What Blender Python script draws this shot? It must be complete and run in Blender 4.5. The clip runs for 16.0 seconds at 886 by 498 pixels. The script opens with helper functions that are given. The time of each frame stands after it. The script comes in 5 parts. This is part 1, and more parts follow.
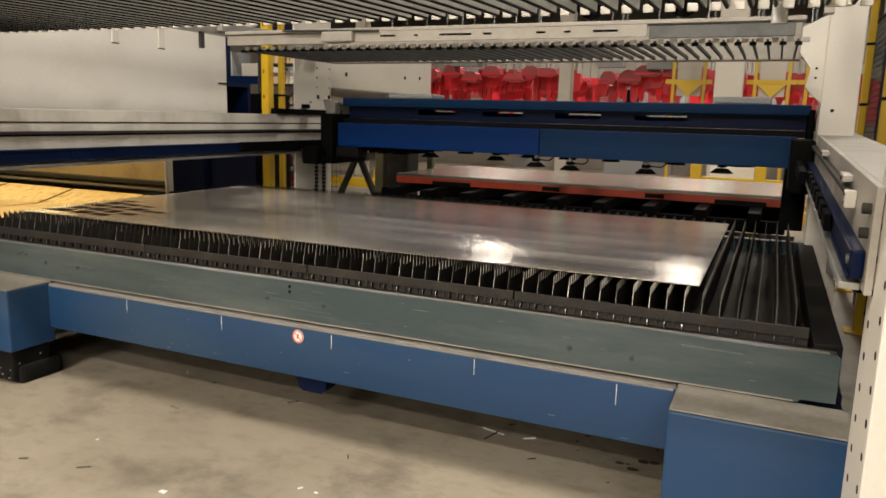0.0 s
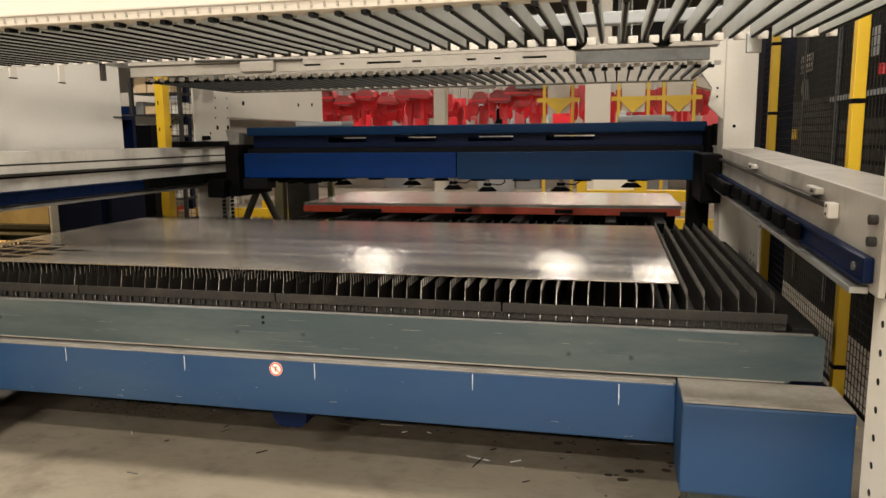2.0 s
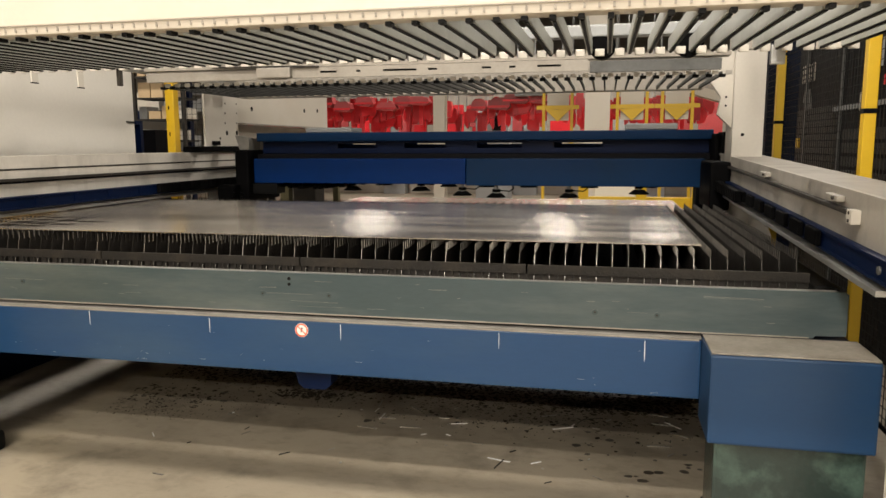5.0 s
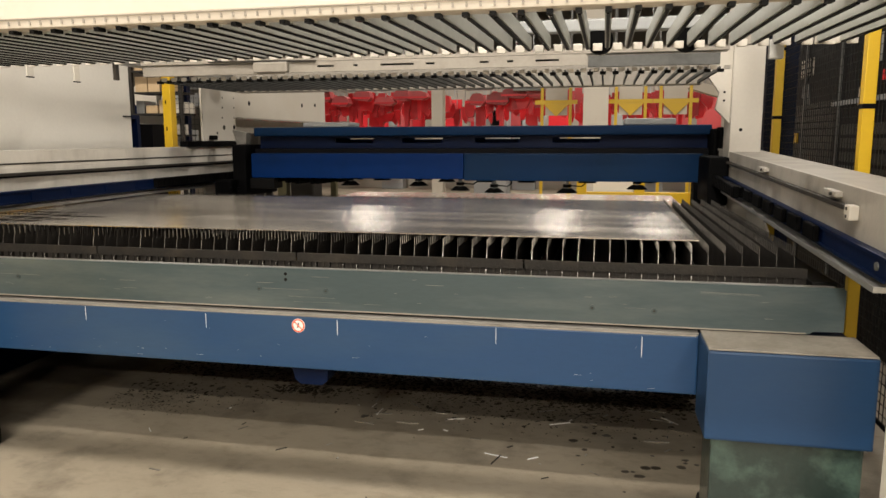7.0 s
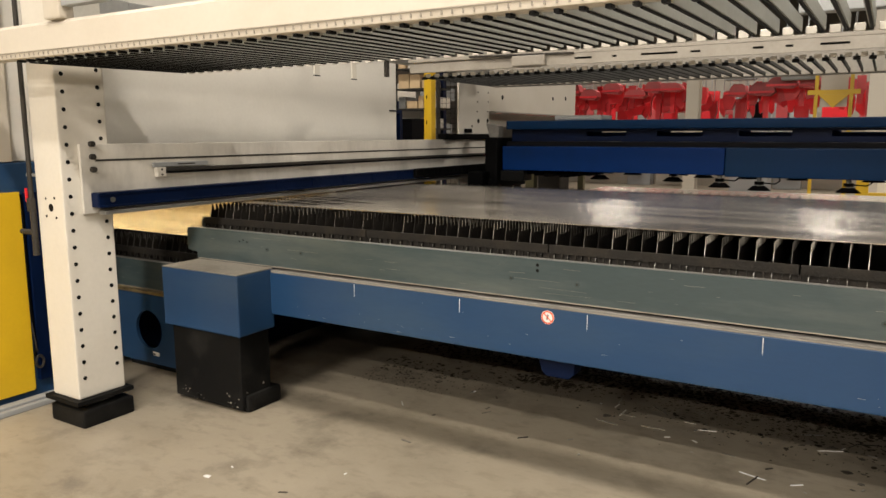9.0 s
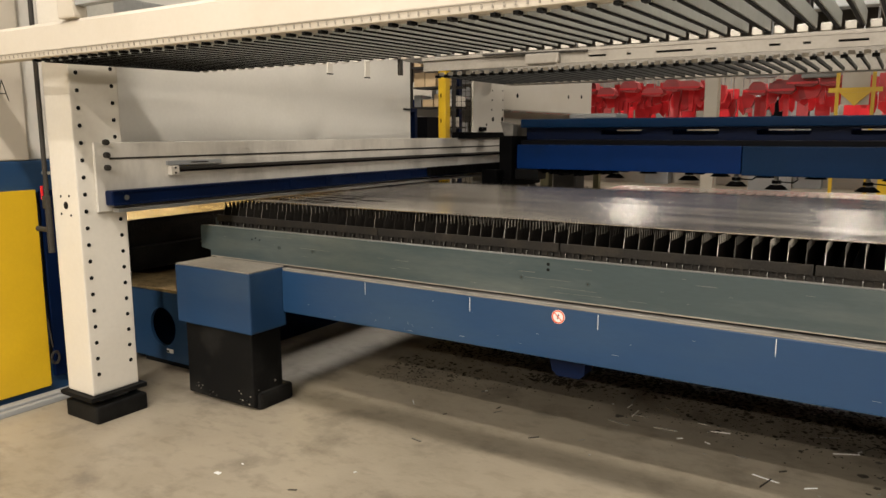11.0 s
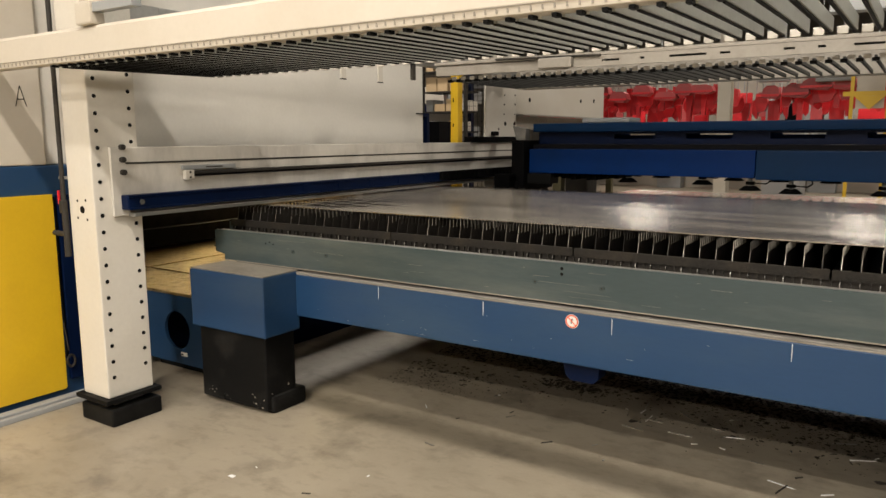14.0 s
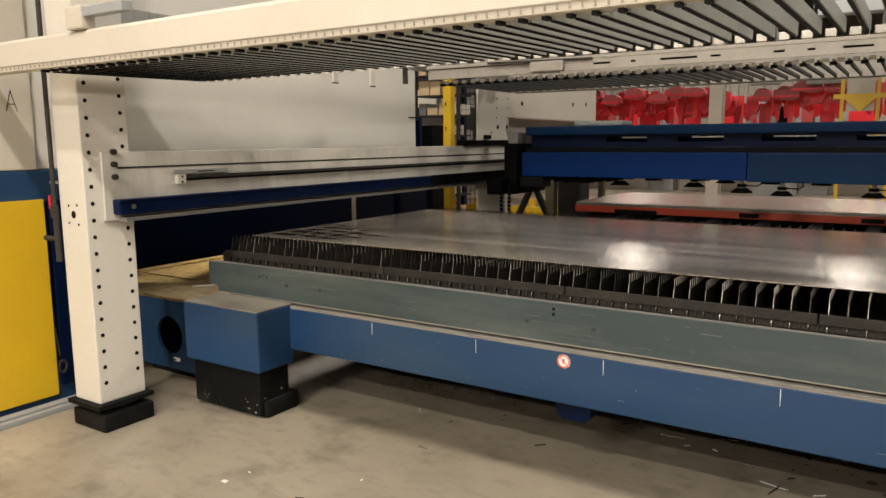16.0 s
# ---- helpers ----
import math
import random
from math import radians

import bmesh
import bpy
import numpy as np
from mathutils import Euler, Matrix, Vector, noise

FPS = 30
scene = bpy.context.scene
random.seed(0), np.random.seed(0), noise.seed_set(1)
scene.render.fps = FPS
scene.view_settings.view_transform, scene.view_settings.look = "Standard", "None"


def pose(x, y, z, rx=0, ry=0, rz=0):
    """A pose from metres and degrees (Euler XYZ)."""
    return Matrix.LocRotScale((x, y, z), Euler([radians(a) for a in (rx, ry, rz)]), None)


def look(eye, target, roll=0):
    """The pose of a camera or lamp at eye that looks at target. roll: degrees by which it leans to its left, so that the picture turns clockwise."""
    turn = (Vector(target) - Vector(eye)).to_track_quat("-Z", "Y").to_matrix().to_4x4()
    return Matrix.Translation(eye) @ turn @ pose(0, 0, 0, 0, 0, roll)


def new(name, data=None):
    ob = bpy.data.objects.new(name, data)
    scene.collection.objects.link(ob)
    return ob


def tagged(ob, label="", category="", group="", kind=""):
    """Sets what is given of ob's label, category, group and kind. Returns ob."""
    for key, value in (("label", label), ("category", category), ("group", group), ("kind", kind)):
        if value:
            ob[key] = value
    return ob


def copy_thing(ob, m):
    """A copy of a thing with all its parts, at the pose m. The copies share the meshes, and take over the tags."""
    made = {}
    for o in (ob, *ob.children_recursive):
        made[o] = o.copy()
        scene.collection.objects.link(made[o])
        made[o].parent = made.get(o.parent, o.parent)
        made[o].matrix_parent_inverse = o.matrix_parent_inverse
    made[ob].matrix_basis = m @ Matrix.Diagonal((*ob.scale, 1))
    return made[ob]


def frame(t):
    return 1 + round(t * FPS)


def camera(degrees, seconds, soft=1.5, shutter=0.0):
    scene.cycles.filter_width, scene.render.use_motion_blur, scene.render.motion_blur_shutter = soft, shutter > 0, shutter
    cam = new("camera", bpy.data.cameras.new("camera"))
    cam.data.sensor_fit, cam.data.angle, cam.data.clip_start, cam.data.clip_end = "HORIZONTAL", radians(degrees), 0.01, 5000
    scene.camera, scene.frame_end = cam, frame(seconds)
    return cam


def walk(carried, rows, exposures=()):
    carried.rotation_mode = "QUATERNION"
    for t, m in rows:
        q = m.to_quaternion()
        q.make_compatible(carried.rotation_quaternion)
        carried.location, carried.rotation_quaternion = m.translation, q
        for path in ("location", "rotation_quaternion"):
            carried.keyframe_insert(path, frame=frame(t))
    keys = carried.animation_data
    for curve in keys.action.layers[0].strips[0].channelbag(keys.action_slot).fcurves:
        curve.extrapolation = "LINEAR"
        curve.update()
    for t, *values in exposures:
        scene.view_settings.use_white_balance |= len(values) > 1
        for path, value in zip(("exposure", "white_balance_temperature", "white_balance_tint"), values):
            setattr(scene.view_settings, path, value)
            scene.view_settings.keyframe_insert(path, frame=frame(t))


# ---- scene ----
cam = camera(62.5, 16.0, shutter=0.4)
PATH = [
    (0, (0.456, 0.424, 1.491), (-0.345, 2.222, 1.134), 1.5),
    (0.5, (0.347, 0.44, 1.5), (-0.359, 2.284, 1.181), 0.9),
    (1, (0.235, 0.413, 1.508), (-0.363, 2.296, 1.2), 0.6),
    (1.5, (0.097, 0.348, 1.518), (-0.417, 2.257, 1.211), 0.3),
    (2, (-0.046, 0.283, 1.529), (-0.496, 2.209, 1.229), -0.6),
    (2.5, (-0.126, 0.227, 1.529), (-0.536, 2.161, 1.227), -0.9),
    (3, (-0.152, 0.204, 1.528), (-0.564, 2.139, 1.233), -0.4),
    (3.5, (-0.166, 0.188, 1.531), (-0.591, 2.123, 1.25), -0.3),
    (4, (-0.175, 0.185, 1.532), (-0.604, 2.118, 1.254), -0.3),
    (6.5, (-0.173, 0.202, 1.531), (-0.6, 2.134, 1.235), -0.2),
    (7, (-0.171, 0.202, 1.532), (-0.596, 2.133, 1.235), -0.2),
    (7.5, (-0.171, 0.198, 1.534), (-0.63, 2.122, 1.239), -0.2),
    (8, (-0.191, 0.182, 1.532), (-0.826, 2.056, 1.239), -0.3),
    (8.5, (-0.227, 0.197, 1.523), (-1.112, 1.966, 1.222), -0.2),
    (9, (-0.244, 0.205, 1.52), (-1.265, 1.896, 1.21), -0.1),
    (11.5, (-0.221, 0.232, 1.518), (-1.284, 1.897, 1.205), -0.1),
    (12, (-0.226, 0.225, 1.517), (-1.293, 1.887, 1.206), -0.1),
    (12.5, (-0.229, 0.224, 1.517), (-1.303, 1.881, 1.205), -0.2),
    (13, (-0.228, 0.223, 1.518), (-1.311, 1.876, 1.208), -0.2),
    (13.5, (-0.229, 0.221, 1.518), (-1.317, 1.871, 1.214), -0.1),
    (14, (-0.23, 0.221, 1.519), (-1.317, 1.872, 1.217), -0.2),
    (14.5, (-0.228, 0.223, 1.524), (-1.315, 1.874, 1.221), -0.3),
    (15, (-0.234, 0.222, 1.516), (-1.32, 1.874, 1.218), -0.2),
    (15.5, (-0.229, 0.221, 1.527), (-1.315, 1.874, 1.229), -0.2),
    (16, (-0.223, 0.222, 1.517), (-1.297, 1.884, 1.225), -0.4),
]
walk(cam, [(t, look(eye, target, roll)) for t, eye, target, roll in PATH], exposures=[(0, 0.04), (1.5, 0.14), (7.8, 0.17), (9.0, 0.0), (16.0, -0.1)])

# ---- light ----
world = bpy.data.worlds.new("world")
scene.world = world
world.use_nodes = True
world.node_tree.nodes["Background"].inputs[0].default_value = (1.0, 0.93, 0.82, 1)
world.node_tree.nodes["Background"].inputs[1].default_value = 0.004
# rows of lamps across the hall behind the viewer, then lamps over the far side: x, y, z, watts, length along x, width along y
LAMPS = [(-6.8, -0.1, 6.03, 170, 1.6, 0.22), (-1.2, -0.1, 6.03, 320, 1.6, 0.22), (4.4, -0.1, 6.03, 120, 1.6, 0.22),
         (-1.7, -3.3, 6.03, 340, 1.6, 0.22), (3.9, -3.3, 6.03, 170, 1.6, 0.22),
         (-1.7, -6.6, 6.03, 570, 1.6, 0.22), (3.9, -6.6, 6.03, 210, 1.6, 0.22),
         (-1.7, -9.9, 6.03, 760, 1.6, 0.22), (3.9, -9.9, 6.03, 330, 1.6, 0.22),
         (-1.2, 3.1, 6.03, 55, 1.6, 0.22), (-7.5, 9.0, 6.4, 420, 1.6, 0.22), (1.6, 9.5, 6.03, 260, 1.6, 0.22),
         (-6.35, 19.0, 5.5, 180, 0.6, 1.5), (-1.28, 19.0, 5.5, 170, 0.6, 1.5), (1.16, 19.0, 5.5, 150, 0.6, 1.5)]


# ---- materials ----
def nodes_of(name):
    m = bpy.data.materials.new(name)
    m.use_nodes = True
    return m, m.node_tree.nodes, m.node_tree.links, m.node_tree.nodes["Principled BSDF"]


def surface(name, base, rough=0.5, metal=0.0, stain=None, stain_amount=0.35, big=1.6, fine=45.0, grain=0.12, bump=0.05, stretch=(1, 1, 1), vary=0.06, rough_vary=0.15, spec=0.5):
    """Colour with stains at a large scale, grain at a small one, and a little relief."""
    m, n, l, bsdf = nodes_of(name)
    tc = n.new("ShaderNodeTexCoord")
    info = n.new("ShaderNodeObjectInfo")
    shift = n.new("ShaderNodeVectorMath"); shift.operation = "SCALE"
    comb = n.new("ShaderNodeCombineXYZ")
    for k in range(3):
        l.new(info.outputs["Random"], comb.inputs[k])
    l.new(comb.outputs[0], shift.inputs[0]); shift.inputs["Scale"].default_value = 17.0
    add = n.new("ShaderNodeVectorMath")
    l.new(tc.outputs["Object"], add.inputs[0]); l.new(shift.outputs[0], add.inputs[1])
    mapping = n.new("ShaderNodeMapping"); mapping.inputs["Scale"].default_value = stretch
    l.new(add.outputs[0], mapping.inputs[0])
    def noise_at(scale, detail):
        t = n.new("ShaderNodeTexNoise"); t.inputs["Scale"].default_value = scale; t.inputs["Detail"].default_value = detail
        t.inputs["Roughness"].default_value = 0.6
        l.new(mapping.outputs[0], t.inputs["Vector"])
        return t.outputs["Fac"]
    large, small = noise_at(big, 6), noise_at(fine, 3)
    ramp = n.new("ShaderNodeValToRGB")
    ramp.color_ramp.elements[0].position, ramp.color_ramp.elements[1].position = 0.48, 0.72
    l.new(large, ramp.inputs[0])
    mix1 = n.new("ShaderNodeMix"); mix1.data_type = "RGBA"
    st = stain or tuple(c * 0.5 for c in base)
    mix1.inputs["A"].default_value, mix1.inputs["B"].default_value = (*base, 1), (*st, 1)
    f = n.new("ShaderNodeMath"); f.operation = "MULTIPLY"; f.inputs[1].default_value = stain_amount
    l.new(ramp.outputs[0], f.inputs[0]); l.new(f.outputs[0], mix1.inputs["Factor"])
    hsv = n.new("ShaderNodeHueSaturation")
    val = n.new("ShaderNodeMath"); val.operation = "MULTIPLY_ADD"; val.inputs[1].default_value = 2 * grain; val.inputs[2].default_value = 1 - grain
    l.new(small, val.inputs[0])
    val2 = n.new("ShaderNodeMath"); val2.operation = "MULTIPLY_ADD"; val2.inputs[1].default_value = 2 * vary; val2.inputs[2].default_value = 1 - vary
    l.new(info.outputs["Random"], val2.inputs[0])
    val3 = n.new("ShaderNodeMath"); val3.operation = "MULTIPLY"
    l.new(val.outputs[0], val3.inputs[0]); l.new(val2.outputs[0], val3.inputs[1])
    l.new(val3.outputs[0], hsv.inputs["Value"]); l.new(mix1.outputs["Result"], hsv.inputs["Color"])
    l.new(hsv.outputs[0], bsdf.inputs["Base Color"])
    r = n.new("ShaderNodeMath"); r.operation = "MULTIPLY_ADD"; r.inputs[1].default_value = rough_vary; r.inputs[2].default_value = rough - rough_vary / 2; r.use_clamp = True
    l.new(large, r.inputs[0]); l.new(r.outputs[0], bsdf.inputs["Roughness"])
    bsdf.inputs["Metallic"].default_value = metal
    bsdf.inputs["Specular IOR Level"].default_value = spec
    if bump:
        b = n.new("ShaderNodeBump"); b.inputs["Strength"].default_value = bump; b.inputs["Distance"].default_value = 0.01
        l.new(small, b.inputs["Height"]); l.new(b.outputs[0], bsdf.inputs["Normal"])
    return m


def glow(name, colour, strength):
    m, n, l, bsdf = nodes_of(name)
    bsdf.inputs["Base Color"].default_value = (*colour, 1)
    bsdf.inputs["Emission Color"].default_value = (*colour, 1)
    bsdf.inputs["Emission Strength"].default_value = strength
    return m


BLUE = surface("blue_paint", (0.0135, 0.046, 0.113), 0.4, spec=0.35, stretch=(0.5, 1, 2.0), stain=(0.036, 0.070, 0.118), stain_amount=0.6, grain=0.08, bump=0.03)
# darkened blue: the shadow of the rake on the gantry is put into it
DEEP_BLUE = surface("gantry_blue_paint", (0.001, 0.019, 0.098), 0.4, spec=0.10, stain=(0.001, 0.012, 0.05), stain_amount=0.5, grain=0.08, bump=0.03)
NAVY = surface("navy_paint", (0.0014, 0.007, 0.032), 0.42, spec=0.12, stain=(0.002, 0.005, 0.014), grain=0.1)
GREEN = surface("grey_green_paint", (0.041, 0.062, 0.067), 0.36, stain=(0.105, 0.122, 0.116), stain_amount=0.75, big=2.0, grain=0.14, bump=0.04, stretch=(0.45, 1, 2.6))
# weaker caught light of the right-hand slat edges, put into the colour
DULLEDGE = surface("dull_slat_edge", (0.10, 0.092, 0.08), 0.5, metal=0.3, stain=(0.03, 0.027, 0.024), stain_amount=1.0, big=12, grain=0.4, vary=0.5)
WIRE = surface("fence_wire", (0.016, 0.016, 0.015), 0.6, spec=0.1)
STACK = surface("bright_stacked_steel", (0.62, 0.58, 0.51), 0.24, metal=0.7, stain=(0.45, 0.42, 0.36), stain_amount=0.4, grain=0.06)
WASHER = surface("dull_green_washer", (0.036, 0.052, 0.054), 0.5, grain=0.15)
STRIP = surface("grimy_beam_top", (0.20, 0.19, 0.17), 0.55, stain=(0.10, 0.092, 0.08), stain_amount=0.7, big=6, grain=0.25, bump=0.08)
# dark version of the tine steel; the rear rake's dimmer light is in the colour
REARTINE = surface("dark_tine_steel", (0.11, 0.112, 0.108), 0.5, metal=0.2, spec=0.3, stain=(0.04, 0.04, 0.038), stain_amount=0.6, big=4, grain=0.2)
WHITE = surface("off_white_paint", (0.62, 0.585, 0.515), 0.42, stain=(0.52, 0.47, 0.38), stain_amount=0.4, big=1.3, grain=0.05, bump=0.02)
WALLPANEL = surface("white_panel_paint", (0.74, 0.715, 0.655), 0.30, stain=(0.5, 0.48, 0.42), stain_amount=0.4, big=0.9, grain=0.05, bump=0.02)
CREAM = surface("cream_paint", (0.53, 0.485, 0.41), 0.45, stain=(0.44, 0.385, 0.30), stain_amount=0.5, grain=0.04, bump=0.02)
DIRTY = surface("dusty_steel_top", (0.27, 0.245, 0.205), 0.6, stain=(0.13, 0.115, 0.09), stain_amount=0.7, big=5, grain=0.25, bump=0.1)
BLACK = surface("black_paint", (0.006, 0.006, 0.006), 0.5, spec=0.08, stain=(0.022, 0.021, 0.019), stain_amount=0.6, big=4, grain=0.2)
RUBBER = surface("black_rubber", (0.0028, 0.0028, 0.003), 0.65, grain=0.15, spec=0.03)
BURNT = surface("burnt_steel", (0.034, 0.031, 0.027), 0.6, metal=0.15, spec=0.22, stain=(0.066, 0.054, 0.041), stain_amount=0.6, big=7, fine=90, grain=0.35, bump=0.3)
# pale steel of scraps; on slats its paleness is caught light put into colour
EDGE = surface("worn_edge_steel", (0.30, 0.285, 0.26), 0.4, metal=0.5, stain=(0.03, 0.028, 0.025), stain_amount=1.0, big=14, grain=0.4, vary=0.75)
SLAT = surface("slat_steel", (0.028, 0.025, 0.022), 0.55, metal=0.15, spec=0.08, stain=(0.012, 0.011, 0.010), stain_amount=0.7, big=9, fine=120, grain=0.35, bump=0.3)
STEEL = surface("galvanised_steel", (0.42, 0.42, 0.40), 0.42, metal=0.75, stain=(0.30, 0.30, 0.28), stain_amount=0.5, big=5, grain=0.12)
# lighter tine steel: light thrown up from the floor is put into it
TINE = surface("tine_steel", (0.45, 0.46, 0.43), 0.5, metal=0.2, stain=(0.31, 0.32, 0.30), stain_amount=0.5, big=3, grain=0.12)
YELLOW = surface("yellow_paint", (0.64, 0.41, 0.014), 0.42, stain=(0.50, 0.30, 0.012), stain_amount=0.35, grain=0.05, bump=0.02)
RED = surface("red_paint", (0.62, 0.022, 0.03), 0.35, stain=(0.34, 0.012, 0.018), stain_amount=0.5, grain=0.06, bump=0.02, vary=0.25)
ORANGE = surface("orange_red_paint", (0.52, 0.060, 0.020), 0.45, stain=(0.24, 0.035, 0.02), stain_amount=0.6, big=5, grain=0.15)
GREY = surface("grey_paint", (0.28, 0.29, 0.29), 0.5, grain=0.08)
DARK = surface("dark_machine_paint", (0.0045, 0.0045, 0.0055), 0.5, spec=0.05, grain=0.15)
HALLWALL = surface("hall_wall_paint", (0.34, 0.31, 0.26), 0.7, stain=(0.25, 0.22, 0.18), grain=0.05)
CEILING = surface("ceiling_sheet", (0.20, 0.19, 0.17), 0.7, grain=0.05)
GOLD = surface("warm_tray_metal", (0.48, 0.37, 0.19), 0.32, metal=0.7, stain=(0.14, 0.09, 0.035), stain_amount=0.8, big=14, fine=70, grain=0.45, bump=0.8)
CHALK = surface("white_scratch", (0.75, 0.76, 0.76), 0.7, grain=0.1)
DECAL_WHITE = surface("decal_white", (0.80, 0.78, 0.74), 0.5, grain=0.03)
DECAL_RED = surface("decal_red", (0.75, 0.12, 0.05), 0.5, grain=0.03)
INTERIOR = surface("warm_enclosure_paint", (0.30, 0.22, 0.11), 0.6, stain=(0.12, 0.08, 0.035), stain_amount=0.6, big=2.5, grain=0.1)
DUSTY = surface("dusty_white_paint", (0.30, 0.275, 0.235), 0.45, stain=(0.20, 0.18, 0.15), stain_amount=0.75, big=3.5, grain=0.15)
# stains stand for scuffs and also for patches of light on the rail
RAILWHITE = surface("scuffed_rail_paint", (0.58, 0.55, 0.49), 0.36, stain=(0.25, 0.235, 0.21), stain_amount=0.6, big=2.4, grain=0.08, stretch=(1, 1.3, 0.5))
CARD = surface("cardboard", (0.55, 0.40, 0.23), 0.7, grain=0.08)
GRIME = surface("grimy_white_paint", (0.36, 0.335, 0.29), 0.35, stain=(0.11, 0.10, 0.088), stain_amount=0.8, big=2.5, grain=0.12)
DULLRED = surface("dull_red_primer", (0.40, 0.055, 0.058), 0.5, stain=(0.22, 0.06, 0.06), stain_amount=0.6, big=5, grain=0.1, vary=0.3)
LAMP_GLOW = glow("lamp_glow", (1.0, 0.95, 0.85), 14.0)
WARM_GLOW = glow("enclosure_lamp_glow", (1.0, 0.70, 0.26), 6.0)


def concrete():
    m, n, l, bsdf = nodes_of("worn_concrete")
    tc = n.new("ShaderNodeTexCoord")
    def noise_at(scale, detail, stretch=(1, 1, 1)):
        mp = n.new("ShaderNodeMapping"); mp.inputs["Scale"].default_value = stretch
        l.new(tc.outputs["Object"], mp.inputs[0])
        t = n.new("ShaderNodeTexNoise"); t.inputs["Scale"].default_value = scale; t.inputs["Detail"].default_value = detail; t.inputs["Roughness"].default_value = 0.62
        l.new(mp.outputs[0], t.inputs["Vector"])
        return t.outputs["Fac"]
    def ramp_of(src, a, b):
        r = n.new("ShaderNodeValToRGB"); r.color_ramp.elements[0].position, r.color_ramp.elements[1].position = a, b
        l.new(src, r.inputs[0]); return r.outputs[0]
    def mixed(a, b, fac, amount):
        f = n.new("ShaderNodeMath"); f.operation = "MULTIPLY"; f.inputs[1].default_value = amount
        l.new(fac, f.inputs[0])
        x = n.new("ShaderNodeMix"); x.data_type = "RGBA"
        if isinstance(a, tuple): x.inputs["A"].default_value = (*a, 1)
        else: l.new(a, x.inputs["A"])
        x.inputs["B"].default_value = (*b, 1)
        l.new(f.outputs[0], x.inputs["Factor"])
        return x.outputs["Result"]
    c = mixed((0.325, 0.281, 0.213), (0.215, 0.183, 0.136), ramp_of(noise_at(0.9, 7), 0.40, 0.68), 0.8)
    c = mixed(c, (0.06, 0.05, 0.04), ramp_of(noise_at(3.2, 8), 0.54, 0.72), 0.6)
    c = mixed(c, (0.13, 0.105, 0.075), ramp_of(noise_at(14, 8, (0.7, 1.3, 1)), 0.50, 0.75), 0.45)
    c = mixed(c, (0.33, 0.295, 0.24), ramp_of(noise_at(1.7, 5, (0.3, 2.0, 1)), 0.56, 0.74), 0.4)
    c = mixed(c, (0.12, 0.10, 0.08), ramp_of(noise_at(26, 4), 0.66, 0.78), 0.5)
    l.new(c, bsdf.inputs["Base Color"])
    r = n.new("ShaderNodeMath"); r.operation = "MULTIPLY_ADD"; r.inputs[1].default_value = 0.35; r.inputs[2].default_value = 0.28
    l.new(noise_at(2.0, 6), r.inputs[0]); l.new(r.outputs[0], bsdf.inputs["Roughness"])
    b = n.new("ShaderNodeBump"); b.inputs["Strength"].default_value = 0.12; b.inputs["Distance"].default_value = 0.01
    l.new(noise_at(60, 4), b.inputs["Height"]); l.new(b.outputs[0], bsdf.inputs["Normal"])
    return m


def sheet_metal():
    """Rolled steel: streaks along the sheet, cloudy patches of mill scale and oil."""
    m, n, l, bsdf = nodes_of("rolled_steel")
    tc = n.new("ShaderNodeTexCoord")
    def noise_at(scale, detail, stretch):
        mp = n.new("ShaderNodeMapping"); mp.inputs["Scale"].default_value = stretch
        l.new(tc.outputs["Object"], mp.inputs[0])
        t = n.new("ShaderNodeTexNoise"); t.inputs["Scale"].default_value = scale; t.inputs["Detail"].default_value = detail
        l.new(mp.outputs[0], t.inputs["Vector"])
        return t.outputs["Fac"]
    streak, cloud, wave = noise_at(3.2, 5, (0.10, 1.8, 1)), noise_at(1.6, 6, (0.7, 1.2, 1)), noise_at(2.6, 1, (0.8, 1.0, 1))
    mixf = n.new("ShaderNodeMath"); mixf.operation = "MULTIPLY_ADD"; mixf.inputs[1].default_value = 0.65
    half = n.new("ShaderNodeMath"); half.operation = "MULTIPLY"; half.inputs[1].default_value = 0.35
    l.new(cloud, half.inputs[0]); l.new(streak, mixf.inputs[0]); l.new(half.outputs[0], mixf.inputs[2])
    ramp = n.new("ShaderNodeValToRGB")
    e = ramp.color_ramp.elements
    e[0].position, e[0].color, e[1].position, e[1].color = 0.36, (0.36, 0.322, 0.275, 1), 0.64, (0.71, 0.66, 0.585, 1)
    l.new(mixf.outputs[0], ramp.inputs[0]); l.new(ramp.outputs[0], bsdf.inputs["Base Color"])
    bsdf.inputs["Metallic"].default_value = 0.75
    r = n.new("ShaderNodeMath"); r.operation = "MULTIPLY_ADD"; r.inputs[1].default_value = 0.30; r.inputs[2].default_value = 0.06
    l.new(mixf.outputs[0], r.inputs[0]); l.new(r.outputs[0], bsdf.inputs["Roughness"])
    b = n.new("ShaderNodeBump"); b.inputs["Strength"].default_value = 0.25; b.inputs["Distance"].default_value = 0.01
    l.new(wave, b.inputs["Height"]); l.new(b.outputs[0], bsdf.inputs["Normal"])
    return m


CONCRETE, SHEET = concrete(), sheet_metal()

# ---- mesh helpers ----
PLACE = {}


def thing(name, x, y, z, label, category, group="", kind=""):
    ob = new(name)
    ob.empty_display_size = 0.1
    ob.location = (x, y, z)
    PLACE[ob] = Vector((x, y, z))
    return tagged(ob, label, category, group, kind)


